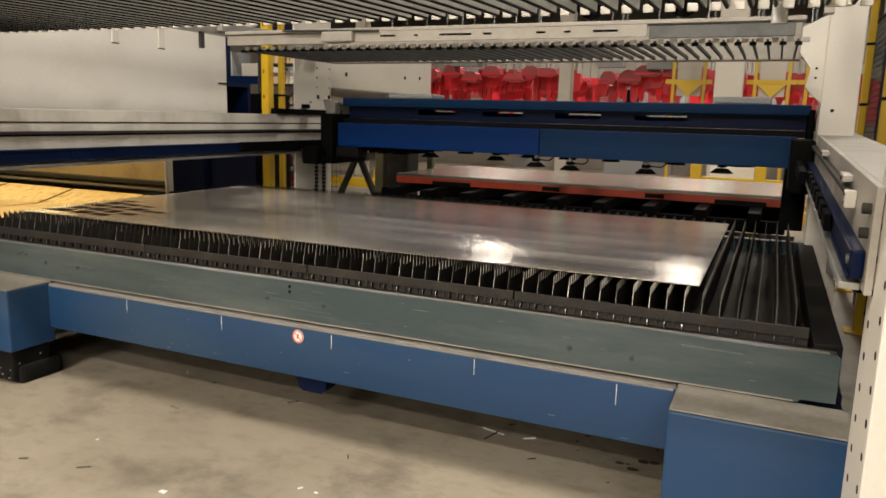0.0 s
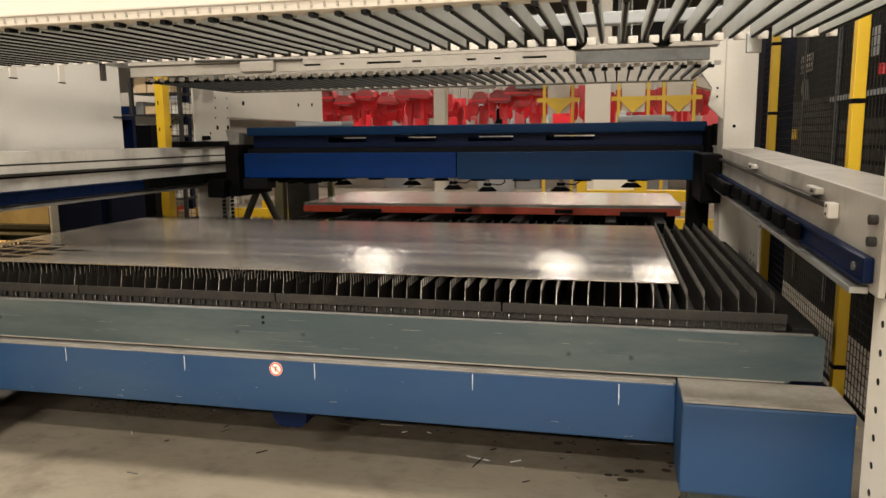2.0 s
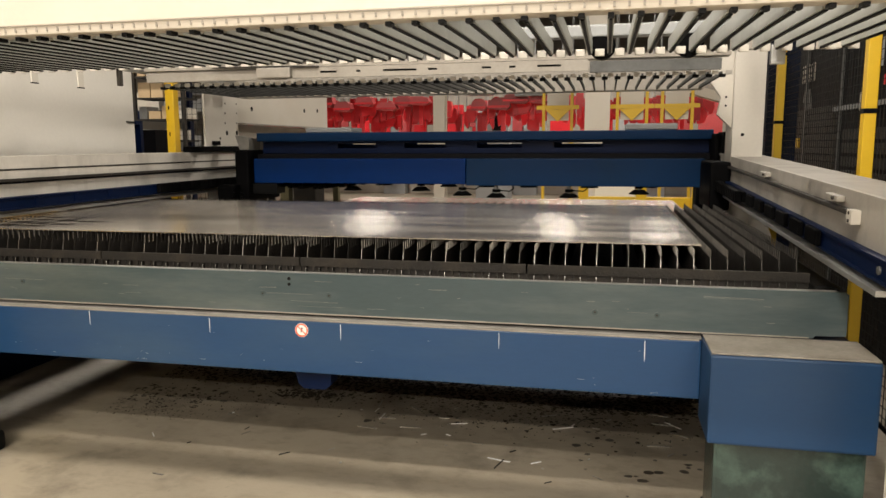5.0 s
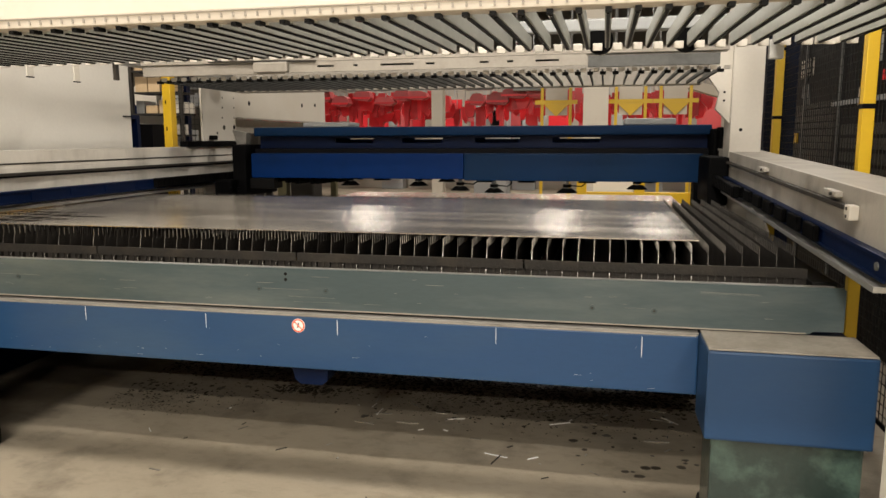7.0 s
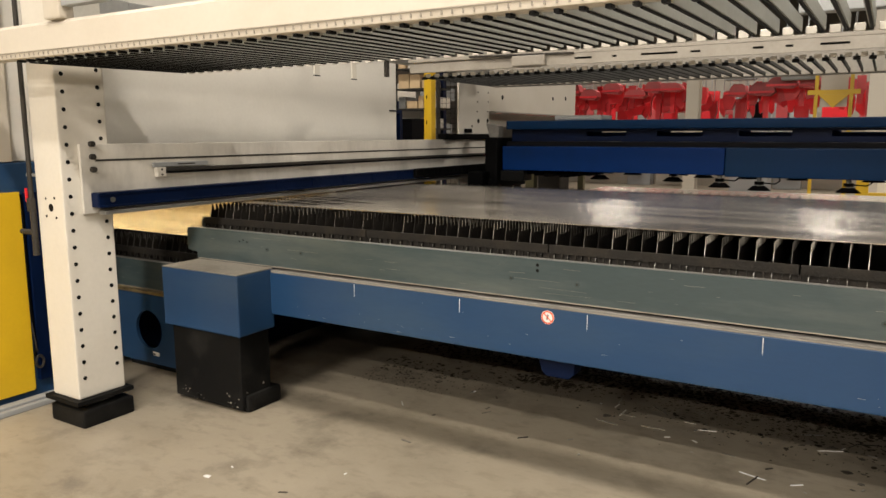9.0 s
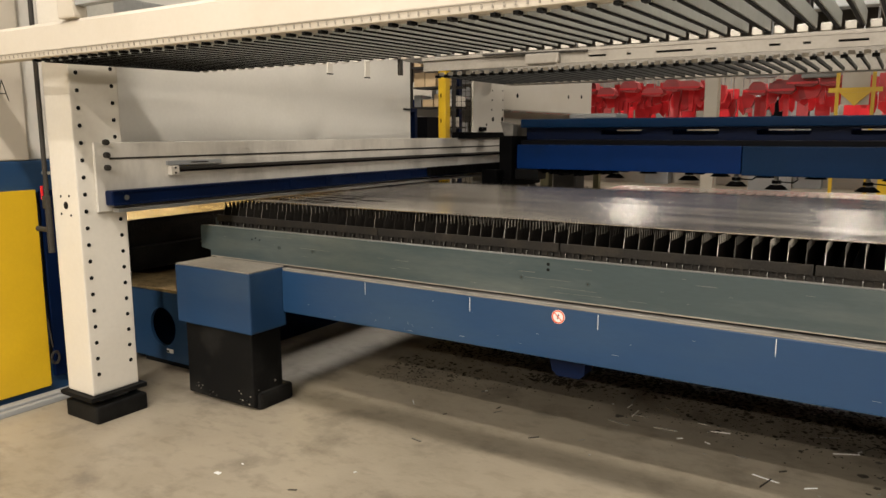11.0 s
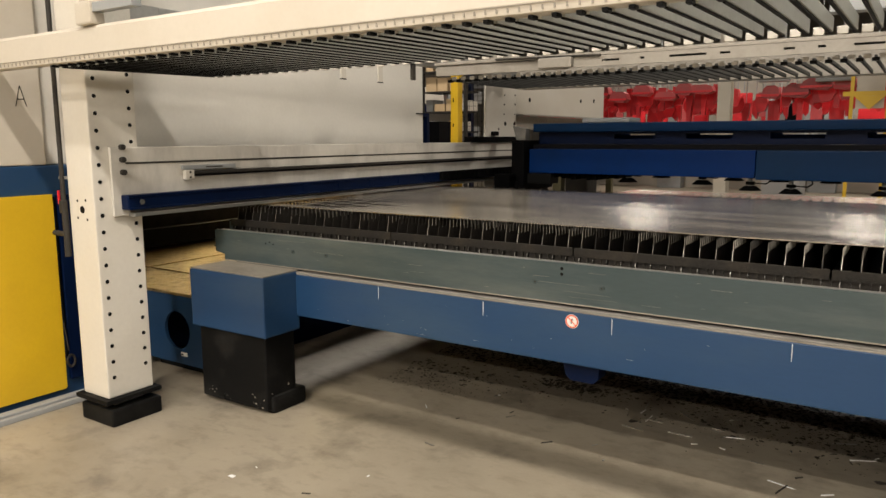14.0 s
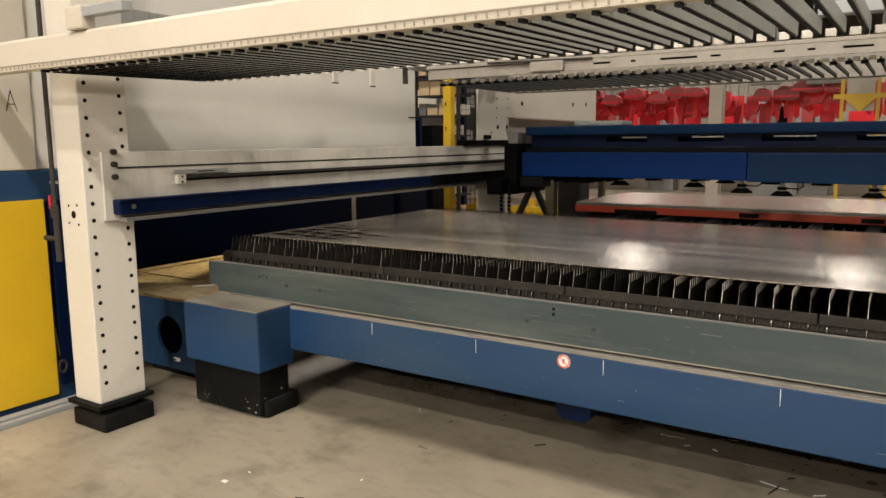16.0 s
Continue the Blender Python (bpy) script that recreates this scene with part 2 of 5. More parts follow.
def link(name, bm, material, smooth=False):
    """A mesh object with its origin at the middle of its bounds."""
    pts = [v.co for v in bm.verts]
    lo = Vector([min(p[k] for p in pts) for k in range(3)])
    hi = Vector([max(p[k] for p in pts) for k in range(3)])
    c = (lo + hi) / 2
    bmesh.ops.translate(bm, verts=bm.verts, vec=-c)
    me = bpy.data.meshes.new(name)
    bm.to_mesh(me)
    bm.free()
    me.materials.append(material)
    if smooth:
        for p in me.polygons:
            p.use_smooth = True
    ob = new(name, me)
    ob.location = c
    PLACE[ob] = c
    return ob


def part(name, bm, material, parent, label="", smooth=False):
    ob = link(name, bm, material, smooth)
    ob.parent = parent
    ob.location = PLACE[ob] - PLACE[parent]
    return tagged(ob, label)


def alike(name, source, parent, x, y, z):
    """Another piece on the same mesh, its middle at x, y, z."""
    ob = new(name, source.data)
    ob.parent = parent
    PLACE[ob] = Vector((x, y, z))
    ob.location = PLACE[ob] - PLACE[parent]
    return ob


def solid(name, bm, material, label, category, group="", kind="", smooth=False):
    return tagged(link(name, bm, material, smooth), label, category, group, kind)


def box(x0, x1, y0, y1, z0, z1, bevel=0.0, bm=None):
    bm = bm or bmesh.new()
    m = Matrix.Translation(((x0 + x1) / 2, (y0 + y1) / 2, (z0 + z1) / 2)) @ Matrix.Diagonal((x1 - x0, y1 - y0, z1 - z0, 1))
    vs = bmesh.ops.create_cube(bm, size=1, matrix=m)["verts"]
    if bevel:
        es = list({e for v in vs for e in v.link_edges})
        bmesh.ops.bevel(bm, geom=es, offset=bevel, segments=2, affect="EDGES", profile=0.6)
    return bm


def tube(p, q, r, bm=None, n=12, r2=None):
    bm = bm or bmesh.new()
    p, q = Vector(p), Vector(q)
    m = Matrix.Translation((p + q) / 2) @ (q - p).to_track_quat("Z", "Y").to_matrix().to_4x4()
    bmesh.ops.create_cone(bm, cap_ends=True, segments=n, radius1=r, radius2=r if r2 is None else r2, depth=(q - p).length, matrix=m)
    return bm


def prism(outline, axis, a, b, bm=None):
    """A flat outline drawn out along an axis. Outlines for x are (y, z), for y (x, z), for z (x, y)."""
    bm = bm or bmesh.new()
    def at(u, v, w):
        return {"x": (w, u, v), "y": (u, w, v), "z": (u, v, w)}[axis]
    lo = [bm.verts.new(at(u, v, a)) for u, v in outline]
    hi = [bm.verts.new(at(u, v, b)) for u, v in outline]
    k = len(outline)
    bm.faces.new(lo[::-1]); bm.faces.new(hi)
    for i in range(k):
        bm.faces.new((lo[i], lo[(i + 1) % k], hi[(i + 1) % k], hi[i]))
    bmesh.ops.recalc_face_normals(bm, faces=bm.faces)
    return bm


def cable(points, r, bm=None):
    bm = bm or bmesh.new()
    for p, q in zip(points, points[1:]):
        tube(p, q, r, bm, 8)
    return bm

# ---- the hall ----
solid("floor", box(-16, 14, -14, 32, -0.2, 0.0), CONCRETE, "worn grey-brown concrete factory floor with stains", "floor", kind="structure")
solid("ceiling", box(-16, 14, -14, 32, 7.6, 7.8), CEILING, "pale ribbed factory ceiling high overhead", "ceiling", kind="structure")
for nm, b in (("wall_north", (-16, 14, 32, 32.2)), ("wall_south", (-16, 14, -14.2, -14)), ("wall_west", (-16.2, -16, -14.2, 32.2)), ("wall_east", (14, 14.2, -14.2, 32.2))):
    solid(nm, box(*b, 0, 7.6), HALLWALL, "cream painted factory wall", "wall", kind="structure")


def hall_lamp(x, y, z, watts, sx, sy):
    t = thing("high_bay_lamp", x, y, z, "long pale high bay lamp under the factory ceiling", "lamp", "high bay lamps")
    hx, hy = sx / 2, sy / 2
    part("housing", box(x - hx - 0.05, x + hx + 0.05, y - hy - 0.05, y + hy + 0.05, z + 0.03, z + 0.16, 0.02), GREY, t)
    part("diffuser", box(x - hx, x + hx, y - hy, y + hy, z + 0.012, z + 0.026), LAMP_GLOW, t)
    for d in (-0.6, 0.6):
        px, py = (x + d, y) if sx > sy else (x, y + d)
        part("hanger", tube((px, py, z + 0.15), (px, py, 7.6), 0.012), STEEL, t)
    a = bpy.data.lights.new("lamp_light", "AREA")
    a.shape, a.size, a.size_y, a.energy, a.color = "RECTANGLE", sx, sy, watts, (1.0, 0.913, 0.81)
    o = new("lamp_light", a)
    o.matrix_world = pose(x, y, z)


for row in LAMPS:
    hall_lamp(*row)

# ---- the lift table ----
XL, XR = -3.745, 0.775
lift = thing("lift_table", -1.48, 4.4, 0.5, "blue painted steel lift table frame of a pallet changer", "lift table")
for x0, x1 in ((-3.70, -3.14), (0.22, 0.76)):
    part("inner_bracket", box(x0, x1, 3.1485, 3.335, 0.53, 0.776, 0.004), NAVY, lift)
part("front_beam", box(-3.13, 0.21, 3.12, 3.30, 0.528, 0.768, 0.008), BLUE, lift)
part("worn_edge", box(-3.12, 0.20, 3.1190, 3.126, 0.7655, 0.7705), DIRTY, lift, "bare worn beam edge")
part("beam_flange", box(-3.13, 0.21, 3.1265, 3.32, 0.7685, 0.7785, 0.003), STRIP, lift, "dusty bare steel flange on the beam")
part("rear_beam", box(-3.13, 0.21, 5.88, 6.04, 0.528, 0.776, 0.008), BLUE, lift)
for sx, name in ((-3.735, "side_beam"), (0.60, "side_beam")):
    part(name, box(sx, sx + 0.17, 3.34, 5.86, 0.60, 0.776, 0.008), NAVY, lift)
for x0, x1 in ((-3.735, -3.131), (0.211, 0.775)):
    part("corner_sleeve", box(x0, x1, 2.88, 3.148, 0.445, 0.780, 0.01), BLUE, lift, "blue steel sleeve over the lifting post")
    part("sleeve_top", box(x0 + 0.004, x1 - 0.004, 2.884, 3.148, 0.7805, 0.787, 0.002), DIRTY, lift, "dusty bare steel top plate")
    part("corner_sleeve", box(x0, x1, 5.87, 6.15, 0.445, 0.780, 0.01), BLUE, lift, "blue steel sleeve over the lifting post")
part("stop_tab", prism([(-1.545, 0.527), (-1.365, 0.527), (-1.37, 0.45), (-1.395, 0.428), (-1.50, 0.428), (-1.525, 0.45)], "y", 3.20, 3.29), NAVY, lift)
for tx, z0, z1 in ((-3.16, 0.70, 0.758), (-2.538, 0.695, 0.760), (-1.914, 0.69, 0.757), (-1.285, 0.69, 0.758), (-0.590, 0.69, 0.758), (-0.005, 0.671, 0.754)):
    part("chalk_mark", prism([(tx - 0.0006, z0), (tx + 0.0008, z0), (tx + 0.0018, z0 + 0.03), (tx + 0.0014, z1), (tx - 0.0012, z1), (tx - 0.001, z0 + 0.025)], "y", 3.1185, 3.1195), CHALK, lift, "white scratched position mark")
random.seed(4)
bm = bmesh.new()
for k in range(26):
    sx, sz, ln = random.uniform(-3.05, 0.15), random.choice([random.uniform(0.54, 0.60), random.uniform(0.54, 0.72)]), random.choice([0.004, 0.006, 0.01, 0.03])
    dz = random.uniform(-0.003, 0.004)
    prism([(sx, sz), (sx + ln, sz + dz), (sx + ln, sz + dz + 0.0009), (sx, sz + 0.0009)], "y", 3.1186, 3.1194, bm)
tagged(part("scratched_paint", bm, STEEL, lift, "thin pale scratches in the blue paint"), kind="stuff")
bm = bmesh.new()
bmesh.ops.create_cone(bm, cap_ends=True, segments=32, radius1=0.031, radius2=0.031, depth=0.0012, matrix=pose(-1.472, 3.1188, 0.715, 90))
decal = part("warning_sticker", bm, DECAL_WHITE, lift, "round white and red prohibition sticker")
bm = bmesh.new()
for k in range(32):
    a0, a1 = 2 * math.pi * k / 32, 2 * math.pi * (k + 1) / 32
    q = [(-1.472 + r * math.cos(a), 0.715 + r * math.sin(a)) for r, a in ((0.0235, a0), (0.0295, a0), (0.0295, a1), (0.0235, a1))]
    prism(q, "y", 3.1168, 3.1180, bm)
part("ring", bm, DECAL_RED, decal)
part("bar", prism([(-1.489, 0.734), (-1.492, 0.731), (-1.455, 0.696), (-1.452, 0.699)], "y", 3.1166, 3.1178), DECAL_RED, decal)
part("pictogram", prism([(-1.477, 0.704), (-1.473, 0.704), (-1.467, 0.724), (-1.472, 0.729), (-1.477, 0.716)], "y", 3.1172, 3.1180), REARTINE, decal)


decal.location += Vector((0.006, 0, 0.009))


def lifting_post(x0, x1, y0, y1, material, label):
    t = thing("lifting_post", (x0 + x1) / 2, (y0 + y1) / 2, 0, label, "lift post", "lift posts")
    part("column", box(x0, x1, y0, y1, 0.02, 0.50, 0.012), material, t)
    part("foot_plate", box(x0 - 0.005, x1 + 0.02, y0 + 0.03, y1 + 0.06, 0, 0.10, 0.02), BLACK, t)
    if y0 < 4:
        chips(t, x0, x1, y0, x1, 3)
    for k in range(2):
        part("bolt", tube((x1 - 0.05 - 0.3 * k, y0 - 0.008, 0.05), (x1 - 0.05 - 0.3 * k, y0 + 0.01, 0.05), 0.012), BLACK, t)


def chips(parent, x0, x1, y, x_side, seed):
    """Pale flakes where the paint has chipped off low on two faces."""
    rng, bm = random.Random(seed), bmesh.new()
    for k in range(26):
        h, r = 0.03 + 0.12 * rng.random() ** 2.2, rng.choice((0.002, 0.003, 0.005, 0.008))
        o = [(r * rng.uniform(0.5, 1.4) * math.cos(1.26 * j), h + 0.7 * r * rng.uniform(0.5, 1.3) * math.sin(1.26 * j)) for j in range(5)]
        if k % 3:
            c = rng.uniform(x0 + 0.02, x1 - 0.02)
            prism([(c + u, v) for u, v in o], "y", y - 0.0012, y + 0.002, bm)
        else:
            c = rng.uniform(y + 0.02, y + 0.18)
            prism([(c + u, v) for u, v in o], "x", x_side - 0.002, x_side + 0.0012, bm)
    tagged(part("chipped_paint", bm, DIRTY, parent, "pale chips in the black paint"), kind="stuff")


GLOSSY = surface("oily_black_paint", (0.02, 0.032, 0.028), 0.2, stain=(0.075, 0.125, 0.10), stain_amount=0.7, big=5, grain=0.25, bump=0.15)
lifting_post(-3.70, -3.16, 2.905, 3.13, BLACK, "black scuffed steel lifting post on the floor")
lifting_post(0.24, 0.755, 2.905, 3.13, GLOSSY, "oily dark green-black lifting post on the floor")
lifting_post(-3.70, -3.16, 5.90, 6.12, BLACK, "black scuffed steel lifting post on the floor")
lifting_post(0.24, 0.755, 5.90, 6.12, BLACK, "black scuffed steel lifting post on the floor")

# added plate: keeps the far lamps' light off the floor under the lift
skirt = thing("rear_guard_plate", -1.47, 6.25, 0, "dark navy plate added to block light from behind the lift table", "guard plate")
part("plate", box(-3.72, 0.76, 6.243, 6.255, 0.0, 0.40, 0.002), NAVY, skirt)
for x in (-3.6, -1.5, 0.66):
    part("stiffener", box(x - 0.02, x + 0.02, 6.2555, 6.29, 0, 0.38), NAVY, skirt)

# ---- the cutting pallets ----
PITCH = 0.0660
SLAT_X = [-0.50 + (k + 0.5) * PITCH for k in range(-51, 17)]


def cutting_pallet():
    t = thing("cutting_pallet", -1.57, 4.57, 0.79, "grey-green steel cutting pallet with rows of burnt slats", "cutting pallet", "cutting pallets")
    front = [(-3.745, 0.790), (0.615, 0.790), (0.622, 0.80), (0.732, 0.803), (0.732, 0.962), (0.722, 0.972), (-3.815, 0.972), (-3.825, 0.962), (-3.825, 0.838), (-3.745, 0.826)]
    rail = part("front_rail", prism(front, "y", 3.15, 3.165), GREEN, t)
    part("rail_top", box(-3.825, 0.732, 3.1655, 3.322, 0.93, 0.943, 0.003), BURNT, t)
    part("rail_edge", box(-3.80, 0.70, 3.1655, 3.20, 0.955, 0.9715, 0.002), STRIP, t, "worn pale upper edge")
    part("rear_rail", box(-3.90, 0.752, 5.88, 5.95, 0.80, 0.957, 0.006), GREEN, t)
    # black here puts the shade at the right end into the colour
    part("end_rail", box(0.655, 0.752, 3.326, 5.878, 0.80, 0.961, 0.006), BLACK, t, "steel end rail, painted black for the shade at this end")
    part("end_rail", box(-3.90, -3.865, 3.326, 5.878, 0.86, 0.998, 0.006), GREEN, t)
    part("rail_lip", box(-3.735, 0.60, 3.1455, 3.1497, 0.7905, 0.795), DIRTY, t, "thin bright edge strip")
    for x, z, r in ((-1.532, 0.947, 0.0075), (-1.532, 0.922, 0.0075), (-3.385, 0.916, 0.004), (-3.355, 0.926, 0.004), (-3.325, 0.916, 0.004)):
        part("bolt_hole", tube((x, 3.1475, z), (x, 3.152, z), r, n=12), BLACK, rail)
    for x, z in ((-0.203, 0.857), (0.039, 0.855), (-3.17, 0.885), (-2.92, 0.885), (-1.66, 0.876), (-1.345, 0.878)):
        part("washer", tube((x, 3.146, z), (x, 3.152, z), 0.0115, n=16), WASHER, rail)
        part("screw", tube((x, 3.1445, z), (x, 3.1459, z), 0.004, n=10), BURNT, rail)
    rng, bm = random.Random(40), bmesh.new()
    for k in range(34):
        x, z, ln, th = rng.uniform(-3.7, 0.6), rng.uniform(0.82, 0.95), rng.choice((0.015, 0.03, 0.08, 0.22)), rng.choice((0.0006, 0.0009, 0.0014))
        dz = rng.uniform(-0.006, 0.004) * ln * 4
        prism([(x, z), (x + ln, z + dz), (x + ln * 0.97, z + dz + th), (x, z + th)], "y", 3.1492, 3.1506, bm)
    tagged(part("scratched_paint", bm, STRIP, rail, "long pale scratches in the green paint"), kind="stuff")
    # supporting comb along both long sides
    joints = [-3.886, -2.612, -1.556, -0.50, 0.640]
    for y, z_top in ((3.325, 1.014), (5.84, 1.003)):
        for a, b in zip(joints, joints[1:]):
            bm = box(a + 0.004, b - 0.004, y, y + 0.012, 0.974, z_top)
            for x in SLAT_X:
                if a < x - 0.02 and x + 0.02 < b:
                    box(x - PITCH * 0.5 - 0.004, x - PITCH * 0.5 + 0.004, y + 0.002, y + 0.010, 0.944, 0.974, 0, bm)
            part("comb", bm, BURNT, t, "notched burnt steel comb")
    part("comb_backing", box(-3.88, 0.636, 3.3362, 3.3392, 0.9435, 0.9735), BURNT, t, "burnt strip behind the comb")
    top = []
    k = 0
    while 3.352 + 0.034 * k < 5.79:
        y = 3.352 + 0.034 * k
        top += [(y, 1.060), (y + 0.0015, 1.096), (y + 0.006, 1.096), (y + 0.022, 1.058)]
        k += 1
    outline = [(3.318, 0.946), (3.314, 0.960), (3.318, 0.970), (3.3235, 0.9735), (3.340, 0.9735), (3.340, 1.018), (3.348, 1.058)] + top + [(5.825, 1.062), (5.825, 0.946)]
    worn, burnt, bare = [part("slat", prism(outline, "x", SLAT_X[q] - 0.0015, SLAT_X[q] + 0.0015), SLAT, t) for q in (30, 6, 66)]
    # faces towards -y take the paler steel: light on the edges as colour
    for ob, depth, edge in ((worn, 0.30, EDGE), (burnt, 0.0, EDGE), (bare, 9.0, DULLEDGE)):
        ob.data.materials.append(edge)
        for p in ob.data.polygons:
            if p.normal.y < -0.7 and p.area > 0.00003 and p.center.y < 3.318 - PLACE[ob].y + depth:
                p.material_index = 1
    rng = random.Random(17)
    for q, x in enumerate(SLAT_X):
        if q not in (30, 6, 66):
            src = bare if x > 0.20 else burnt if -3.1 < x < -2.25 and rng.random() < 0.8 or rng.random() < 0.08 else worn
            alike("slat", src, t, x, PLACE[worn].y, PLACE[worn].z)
    # added dark sheet that makes the gaps between the slats read as shade
    part("drip_tray", box(-3.862, 0.652, 3.168, 5.876, 0.862, 0.868), BURNT, t, "dark tray added to darken the gaps between the slats")
    return t


pallet = cutting_pallet()
lower_pallet = copy_thing(pallet, Matrix.Translation(PLACE[pallet] + Vector((0, 0, -0.245))))


# ---- the steel sheet with its cut-out nest ----
def steel_sheet():
    x0, x1, y0, y1, z0, z1 = -3.765, 0.235, 3.46, 5.50, 1.0965, 1.1005
    holes = []
    for cx, cy, w, d in ((-3.62, 3.62, 0.20, 0.11), (-3.42, 3.62, 0.14, 0.11), (-3.25, 3.60, 0.16, 0.08), (-3.63, 3.765, 0.16, 0.11), (-3.455, 3.765, 0.15, 0.11), (-3.30, 3.74, 0.11, 0.12), (-3.14, 3.70, 0.14, 0.07),
                         (-3.62, 3.905, 0.18, 0.10), (-3.43, 3.90, 0.15, 0.09), (-3.26, 3.885, 0.13, 0.11), (-3.08, 3.85, 0.18, 0.07), (-3.61, 4.04, 0.14, 0.11), (-3.45, 4.03, 0.13, 0.08), (-3.30, 4.02, 0.10, 0.06), (-2.96, 3.84, 0.05, 0.04), (-3.62, 4.16, 0.14, 0.06)):
        holes.append((cx - w / 2, cx + w / 2, cy - d / 2, cy + d / 2))
    xs = sorted({x0, x1, *[h[0] for h in holes], *[h[1] for h in holes]})
    ys = sorted({y0, y1, *[h[2] for h in holes], *[h[3] for h in holes]})
    cells = {(i, j) for i in range(len(xs) - 1) for j in range(len(ys) - 1)
             if not any(h[0] < (xs[i] + xs[i + 1]) / 2 < h[1] and h[2] < (ys[j] + ys[j + 1]) / 2 < h[3] for h in holes)}
    bm = bmesh.new()
    grid = {}
    def v(i, j, z):
        if (i, j, z) not in grid:
            grid[i, j, z] = bm.verts.new((xs[i], ys[j], z))
        return grid[i, j, z]
    for i, j in cells:
        bm.faces.new((v(i, j, z1), v(i + 1, j, z1), v(i + 1, j + 1, z1), v(i, j + 1, z1)))
        bm.faces.new((v(i, j + 1, z0), v(i + 1, j + 1, z0), v(i + 1, j, z0), v(i, j, z0)))
        for di, dj, a, b in ((0, -1, (0, 0), (1, 0)), (1, 0, (1, 0), (1, 1)), (0, 1, (1, 1), (0, 1)), (-1, 0, (0, 1), (0, 0))):
            if (i + di, j + dj) not in cells:
                p, q = (i + a[0], j + a[1]), (i + b[0], j + b[1])
                bm.faces.new((v(*p, z0), v(*q, z0), v(*q, z1), v(*p, z1)))
    return solid("steel_sheet", bm, SHEET, "large grey rolled steel sheet with small cut-outs lying on the slats", "steel sheet")


sheet = steel_sheet()
lower_sheet = copy_thing(sheet, Matrix.Translation(PLACE[sheet] + Vector((0, 0, -0.245))))

# ---- the portal: posts, rails and panels ----
def portal_post(x0, x1, y0, y1, top, inner, rows):
    t = thing("portal_post", (x0 + x1) / 2, (y0 + y1) / 2, 0, "off-white steel post with drilled holes on black foot", "post", "portal posts")
    part("column", box(x0, x1, y0, y1, 0.15, top, 0.008), WHITE, t)
    part("head_plate", box(x0 - 0.03, x1 + 0.03, y0 - 0.03, y1 + 0.03, 0.125, 0.149, 0.003), BLACK, t, "black base plate")
    part("levelling_foot", box(x0 - 0.02, x1 + 0.04, y0 - 0.01, y1 + 0.02, 0.0, 0.095, 0.012), BLACK, t, "black levelling foot")
    part("shim", box(x0 + 0.03, x1 - 0.03, y0 + 0.05, y1 - 0.05, 0.095, 0.125), STEEL, t)
    side = 1 if inner == x1 else -1
    hole = None
    for z in [0.26 + 0.0866 * k for k in range(int((top - 0.3) / 0.0866))]:
        for y in rows:
            zz = z + (0.03 if y != rows[0] else 0)
            if hole is None:
                hole = part("hole", tube((inner - side * 0.004, y, zz), (inner + side * 0.0015, y, zz), 0.011, n=10), BLACK, t)
            else:
                alike("hole", hole, t, inner - side * 0.00125, y, zz)
    return t


left_post = portal_post(-3.985, -3.755, 2.345, 2.615, 3.4, -3.755, (2.385, 2.575))
for dx, dz, r in ((0, 0, 0.02), (-0.04, 0.045, 0.007), (0.035, 0.05, 0.007), (-0.045, -0.045, 0.007), (0.04, -0.05, 0.007)):
    part("hole", tube((-3.865 + dx, 2.3435, 1.155 + dz), (-3.865 + dx, 2.349, 1.155 + dz), r, n=12), BLACK, left_post)
portal_post(0.725, 0.955, 2.345, 2.665, 3.4, 0.725, (2.385, 2.575))


